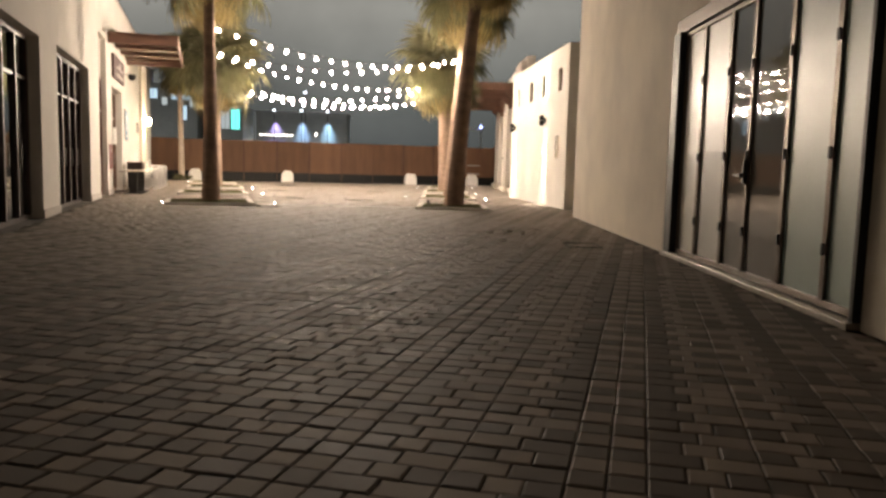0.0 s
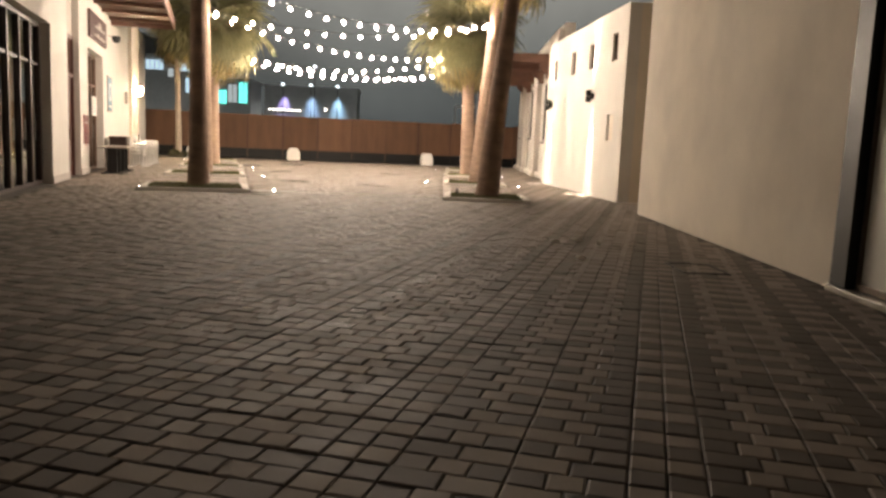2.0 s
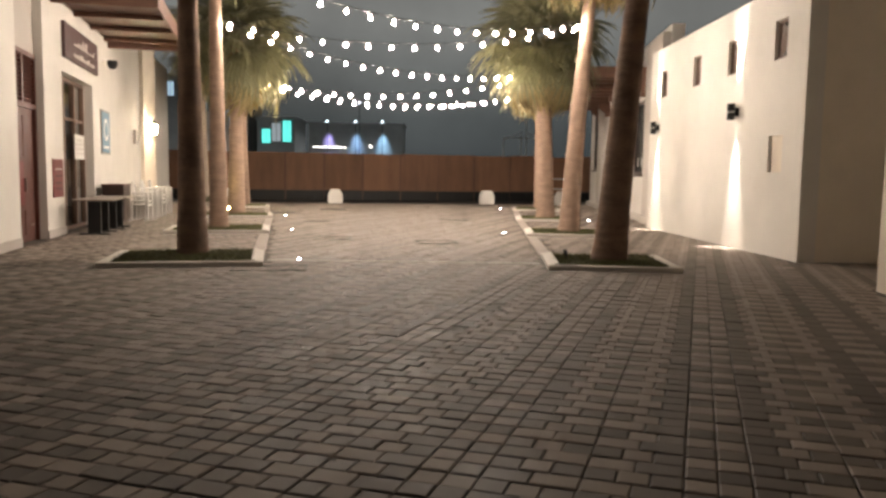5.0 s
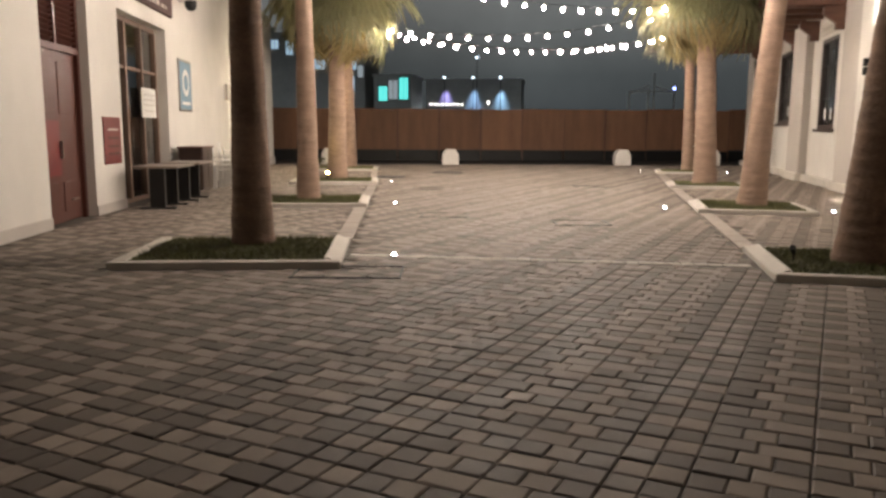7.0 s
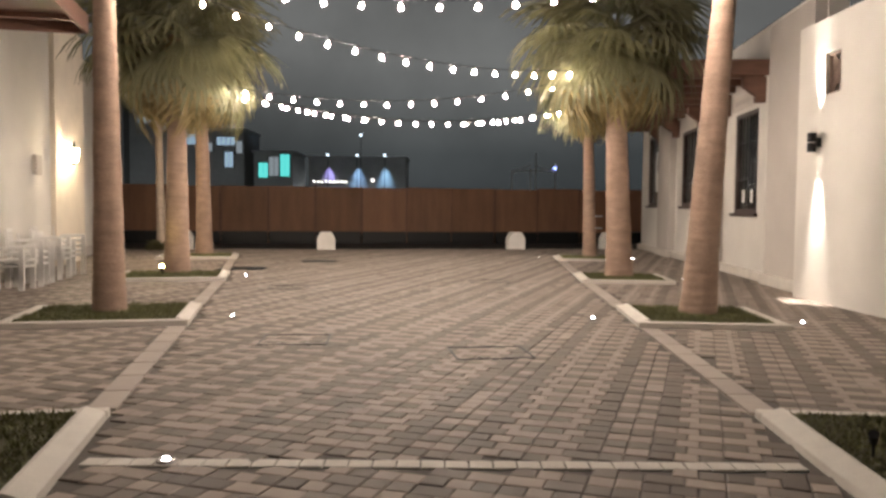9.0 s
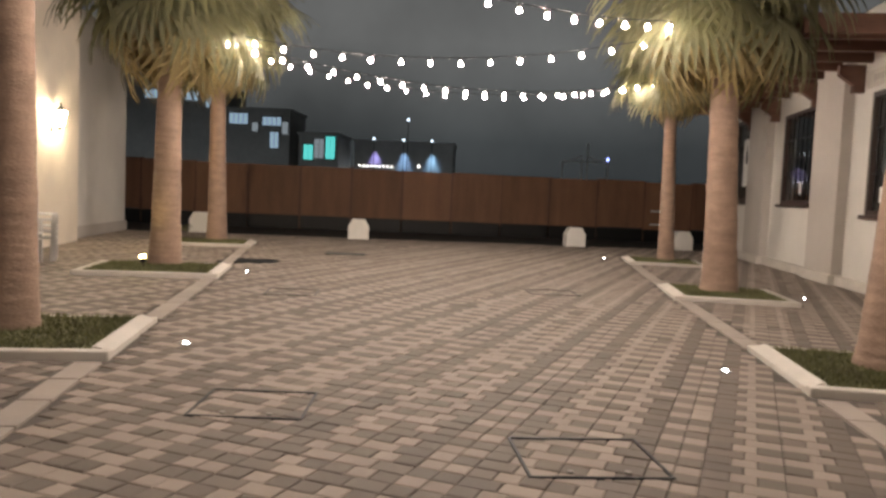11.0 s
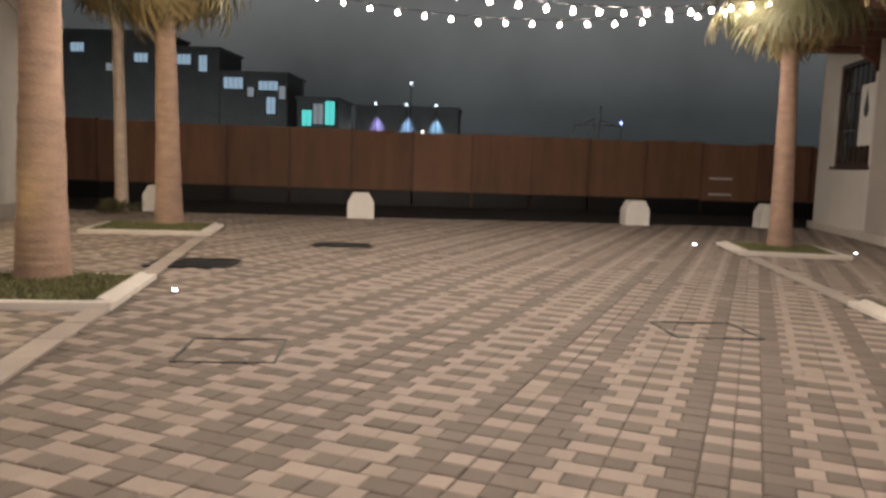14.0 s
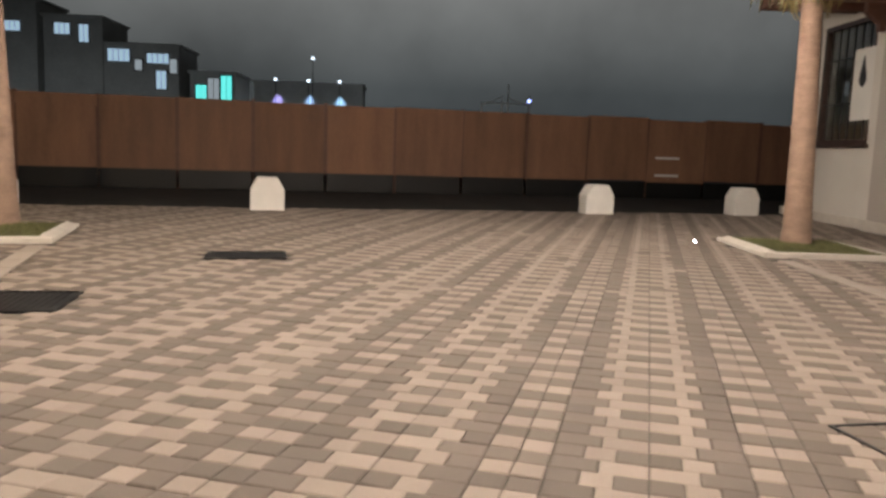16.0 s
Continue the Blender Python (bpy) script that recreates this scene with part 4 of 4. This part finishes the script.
def resin_chair(x, y, turn, layers):
    """A stack of moulded garden chairs, one thing for each chair."""
    for n in range(layers):
        z = 0.11 * n
        t = thing("garden_chair", pose(x, y, z, 0, 0, turn), "white moulded plastic garden chair, stacked by the wall" if layers > 1 else "white moulded plastic garden chair by the wall", "chair", "white garden chairs")
        part("seat", box((-0.24, -0.24, 0.40), (0.24, 0.22, 0.44), 0.018), PLASTIC, t)
        for sx in (-1, 1):
            part("leg", prism([(-0.045, 0), (0.045, 0), (0.03, 0.62), (-0.05, 0.62)], 0.05), PLASTIC, t, m=pose(sx * 0.27 - 0.025, -0.2, 0, 0, 0, 90))
            part("leg", prism([(-0.045, 0), (0.045, 0), (0.05, 0.42), (-0.05, 0.42)], 0.05), PLASTIC, t, m=pose(sx * 0.24 + 0.025, 0.24, 0, 0, 0, 90))
            part("armrest", box((sx * 0.27 - 0.035, -0.24, 0.62), (sx * 0.27 + 0.035, 0.26, 0.655), 0.012), PLASTIC, t)
        back = part("backrest", box((-0.23, -0.015, 0.42), (0.23, 0.015, 0.5), 0.008), PLASTIC, t, m=pose(0, 0.27, 0, -9))
        part("top_rail", box((-0.23, -0.015, 0.8), (0.23, 0.015, 0.87), 0.01), PLASTIC, back)
        for k in range(6):
            part("slat", box((-0.22 + k * 0.08, -0.01, 0.5), (-0.18 + k * 0.08, 0.01, 0.8), 0.004), PLASTIC, back)


for k in range(6):
    y = 20.2 + k * 0.72
    resin_chair(-7.3 - 0.2 * (y - 20.2) + 0.06 * (k % 2), y, 98 + 9 * (k % 3), 3 if k % 2 else 2)
t = thing("side_cabinet", pose(-7.35, 18.7, 0, 0, 0, 12), "dark wooden waiter station cabinet against the wall", "cabinet")
part("body", box((-0.28, -0.5, 0.08), (0.22, 0.5, 0.98), 0.01), DARKWOOD, t)
part("top", box((-0.3, -0.53, 0.98), (0.25, 0.53, 1.02), 0.008), REDWOOD, t)
for s in (-1, 1):
    d = part("door", box((0.22, 0.01 if s > 0 else -0.48, 0.12), (0.235, 0.48 if s > 0 else -0.01, 0.94), 0.004), DARKWOOD, t)
    part("knob", lathe([(0.012, 0), (0.018, 0.02), (0.008, 0.03)], 10), STEEL, d, m=pose(0.235, s * 0.05, 0.6, 0, 90, 0))

# ---- far town beyond the hoarding ----
def far_block(x0, x1, y, h, windows, label):
    """A distant block with its lit windows as (x, z, width, height, glow)."""
    t = thing("distant_building", pose(0, y, -0.14), label, "building", "distant buildings")
    part("wall", box((x0, 0, 0), (x1, 12, h)), FACADE, t)
    part("roof", box((x0 - 0.3, -0.3, h), (x1 + 0.3, 12.3, h + 0.4)), FACADE, t)
    for x, z, w, tall, mat in windows:
        win = part("window", box((x - w / 2 - 0.15, -0.1, z - tall / 2 - 0.15), (x + w / 2 + 0.15, 0.0, z + tall / 2 + 0.15)), DARKWOOD, t)
        n = max(1, round(w / 0.8))
        for k in range(n):
            part("pane", box((x - w / 2 + k * w / n + 0.05, -0.16, z - tall / 2), (x - w / 2 + (k + 1) * w / n - 0.05, -0.1, z + tall / 2)), mat, win)


far_block(-33, -26, 146, 11.6, ((-31.3, 8.5, 1.7, 2.6, WIN_CYAN), (-29.4, 9.2, 1.8, 3.4, WIN_DIM), (-27.4, 9.4, 1.7, 3.9, WIN_CYAN)), "distant block with bright cyan windows")
far_block(-46.5, -35, 147, 15.6, ((-37.7, 10.4, 1.6, 2.8, WIN_COOL), (-38.2, 13.7, 3.4, 1.5, WIN_COOL), (-44.2, 14.0, 3.4, 1.9, WIN_COOL), (-41.2, 12.6, 1.2, 1.6, WIN_DIM), (-35.8, 12.6, 1.2, 2.2, WIN_DIM)), "distant block with a few cool lit windows")
far_block(-56, -47, 148, 19.6, ((-53.1, 17.8, 2.4, 1.7, WIN_COOL), (-49.8, 17.2, 1.5, 2.7, WIN_COOL)), "distant block with two lit upper windows")
far_block(-82, -57, 148, 22, ((-60.6, 17.9, 2.4, 1.5, WIN_COOL), (-71.8, 19.4, 2.4, 1.5, WIN_COOL), (-66.0, 16.2, 1.6, 1.3, WIN_DIM)), "distant dark block with scattered lit windows")


def flood(x, y, h, lens=None):
    t = thing("flood_lamp", pose(x, y, -0.14), "distant flood lamp on a tall pole, lit", "street lamp", "flood lamps")
    part("pole", lathe([(0.12, 0), (0.07, h)], 8), BLACK, t)
    part("head", box((-0.3, -0.25, h), (0.3, 0.25, h + 0.2)), BLACK, t)
    part("lens", box((-0.24, -0.31, h - 0.1), (0.24, -0.26, h + 0.3)), lens or FLOOD, t)


for x, h in ((-23.5, 13.0), (-17.3, 13.0), (-11.4, 13.0), (-16.5, 17.2)):
    flood(x, 172, h)
for x, tint in ((-23.5, (0.45, 0.4, 1.0)), (-17.3, (0.35, 0.6, 1.0)), (-11.4, (0.35, 0.65, 1.0))):
    lamp("flood_beam", "SPOT", pose(x, 173.6, 12.6), 5200, tint, 0.1, 50, 1.0)
# wall added so that the flood beams show as blue cones of haze
far_block(-28, -7, 174.6, 12.6, [(-26.8 + 0.85 * k, 7.6 - 0.05 * (k % 3), 0.55, 0.3, LED_FAR) for k in range(9)] + [(-14.2, 7.9, 0.5, 0.6, LED_FAR)],
          "added distant wall catching flood lamp cones above small white lights")
flood(21.5, 150, 9.4, WIN_BLUE)


# Unseen lamps added behind the hoarding to lift the far facades and scaffold
def fill_lamp(x, y, power):
    t = thing("facade_fill_lamp", pose(x, y, -0.14), "added unseen fill lamp with a round head lighting the far facades", "street lamp", "town street lamps")
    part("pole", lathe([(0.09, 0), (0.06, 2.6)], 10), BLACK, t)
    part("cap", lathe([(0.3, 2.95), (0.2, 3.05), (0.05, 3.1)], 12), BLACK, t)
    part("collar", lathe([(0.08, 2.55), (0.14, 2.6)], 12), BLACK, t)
    lamp("facade_fill_light", "POINT", pose(x, y, 2.7), power, (0.88, 0.97, 1.0), 0.12)


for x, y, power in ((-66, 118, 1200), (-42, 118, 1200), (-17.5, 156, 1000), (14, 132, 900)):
    fill_lamp(x, y, power)

t = thing("steel_frame", pose(17, 150, -0.14), "distant pale steel scaffold frame against the night sky", "scaffold")
for x, h in ((-3.4, 9.0), (0.0, 9.6), (1.0, 12.2), (4.6, 10.4)):
    part("post", lathe([(0.16, 0), (0.12, h)], 8), KERB, t, m=pose(x, 0, 0))
part("beam", box((-3.4, -0.1, 8.9), (4.6, 0.1, 9.1)), KERB, t)
for x, a in ((-1.7, 24), (2.8, -20)):
    part("brace", box((-2.0, -0.08, -0.08), (2.0, 0.08, 0.08)), KERB, t, m=pose(x, 0, 9.3, 0, -a, 0))

# ---- pavers ----
DIRECTION = radians(-18.6)          # the bands run a little to the right of the way ahead
ux, uy = -math.sin(DIRECTION), math.cos(DIRECTION)   # along a band
vx, vy = math.cos(DIRECTION), math.sin(DIRECTION)    # across the bands
ROW, GAP = 0.152, 0.006
U = 0.147
EVEN = [(-1.5, 1.5, 1), (0.0, 1.5, 1), (1.5, 1.5, 0), (3.0, 1.0, 0), (4.0, 1.0, 0), (5.0, 1.5, 0)]
ODD = [(-2.0, 1.0, 1), (-1.0, 1.0, 0), (0.0, 1.0, 0), (1.0, 1.0, 1), (2.0, 1.0, 0), (3.0, 1.0, 1), (4.0, 1.0, 1), (5.0, 1.0, 0)]
PERIOD, SHIFT = 8 * U, -0.184


def bed_frame(b):
    x, y, turn, w, length, side = b
    return pose(x, y, 0, 0, 0, turn).inverted(), w, length, side


FRAMES = [bed_frame(b) for b in BEDS]
COVER_PITS = [(-5.05, 25.05, 1.1, 0.85, 6), (-3.5, 28.15, 0.95, 0.6, 8)]
PITS = [(pose(x, y, 0, 0, 0, a).inverted(), w, d) for x, y, w, d, a in COVER_PITS]


def taken(x, y):
    if y > paved_end(x) - 0.12 or y < -21.8:
        return True
    if x < -5.8 - 0.2228 * (y - 9.75) + 0.1 and y < 28.6 or (x < -10.2 - 0.196 * (y - 28.7) and y >= 28.6):
        return True
    right = 5.77 + 0.0806 * (y + 0.3) if y < 8 else (12 if y < 11.1 else (6.96 if y < 20 else 7.68 + 0.078 * (y - 24.5)))
    if x > right - 0.09:
        return True
    if abs(y - 10.57) < 0.09 and -1.75 < x < 2.6:
        return True
    p = Vector((x, y, 0))
    for inv, w, length, side in FRAMES:
        q = inv @ p
        if -0.06 < q.x * side < w + 0.06 and -0.06 < q.y < length + 0.06:
            return True
    for inv, w, d in PITS:
        q = inv @ p
        if -0.05 < q.x < w + 0.05 and -0.05 < q.y < d + 0.05:
            return True
    return False


def strip_gap(x, y):
    for pts, off in ((BEDS_L, -0.12), (BEDS_R, 0.12)):
        for (x0, y0), (x1, y1) in zip(pts, pts[1:]):
            if y0 + 2.03 < y < y1 and abs(x - (x0 + off + (x1 - x0) * (y - y0) / (y1 - y0))) < 0.16:
                return True
    return False


def paver_shape(w):
    """Top with worn, eased edges; sides into the joint."""
    a, b, e = w * U / 2 - GAP / 2, ROW / 2 - GAP / 2, 0.008
    vs = [(-a, -b, -0.014), (a, -b, -0.014), (a, b, -0.014), (-a, b, -0.014),
          (-a, -b, -0.005), (a, -b, -0.005), (a, b, -0.005), (-a, b, -0.005),
          (-a + e, -b + e, 0), (a - e, -b + e, 0), (a - e, b - e, 0), (-a + e, b - e, 0)]
    fs = [(i, (i + 1) % 4, 4 + (i + 1) % 4, 4 + i) for i in range(4)] + [(4 + i, 4 + (i + 1) % 4, 8 + (i + 1) % 4, 8 + i) for i in range(4)] + [(8, 9, 10, 11)]
    return vs, fs


SHAPES = {w: paver_shape(w) for w in (1.5, 1.0)}
PAVER_MESH = {}
for w, (vs, fs) in SHAPES.items():
    for light, mat in ((0, PAVER_DARK), (1, PAVER_LIGHT)):
        me = bpy.data.meshes.new("paver")
        me.from_pydata(vs, [], fs)
        me.materials.append(mat)
        PAVER_MESH[w, light] = me

course = mesh_of("border_paver", box((-0.068, -0.068, -0.014), (0.068, 0.068, 0.002), 0.006), KERB)
for k in range(30):
    part("border_paver", course, None, pavement, m=pose(-1.62 + 0.143 * k, 10.57, 0))

joined = {0: ([], []), 1: ([], [])}
prng = random.Random(5)
singles = 0
for i in range(-200, 350):
    row = EVEN if i % 2 == 0 else ODD
    for j in range(-26, 26):
        for off, w, light in row:
            s, c = i * ROW, j * PERIOD + SHIFT + (off + w / 2) * U
            x, y = ux * s + vx * c, uy * s + vy * c
            if not (-13.5 < x < 11 and -14 < y < 40) or taken(x, y) or strip_gap(x, y):
                continue
            if prng.random() < 0.02:
                light = 1 - light
            z, rx, ry = prng.uniform(-0.004, 0.003), prng.uniform(-0.8, 0.8), prng.uniform(-0.8, 0.8)
            m = pose(x, y, z, rx, ry, math.degrees(DIRECTION) + prng.uniform(-0.5, 0.5))
            if singles < 300 and -2.2 < x < 1.2 and 19.8 < y < 23.5:
                singles += 1
                part("paver", PAVER_MESH[w, light], None, pavement, m=m)
                continue
            vs, fs = SHAPES[w]
            V, F = joined[light]
            k = len(V)
            V.extend((m @ Vector(v))[:] for v in vs)
            F.extend(tuple(k + a for a in f) for f in fs)
for light, mat in ((0, PAVER_DARK), (1, PAVER_LIGHT)):
    me = bpy.data.meshes.new("pavers")
    me.from_pydata(joined[light][0], [], joined[light][1])
    me.materials.append(mat)
    tagged(part("pavers", me, None, pavement, "light pavers" if light else "grey pavers"), kind="stuff")
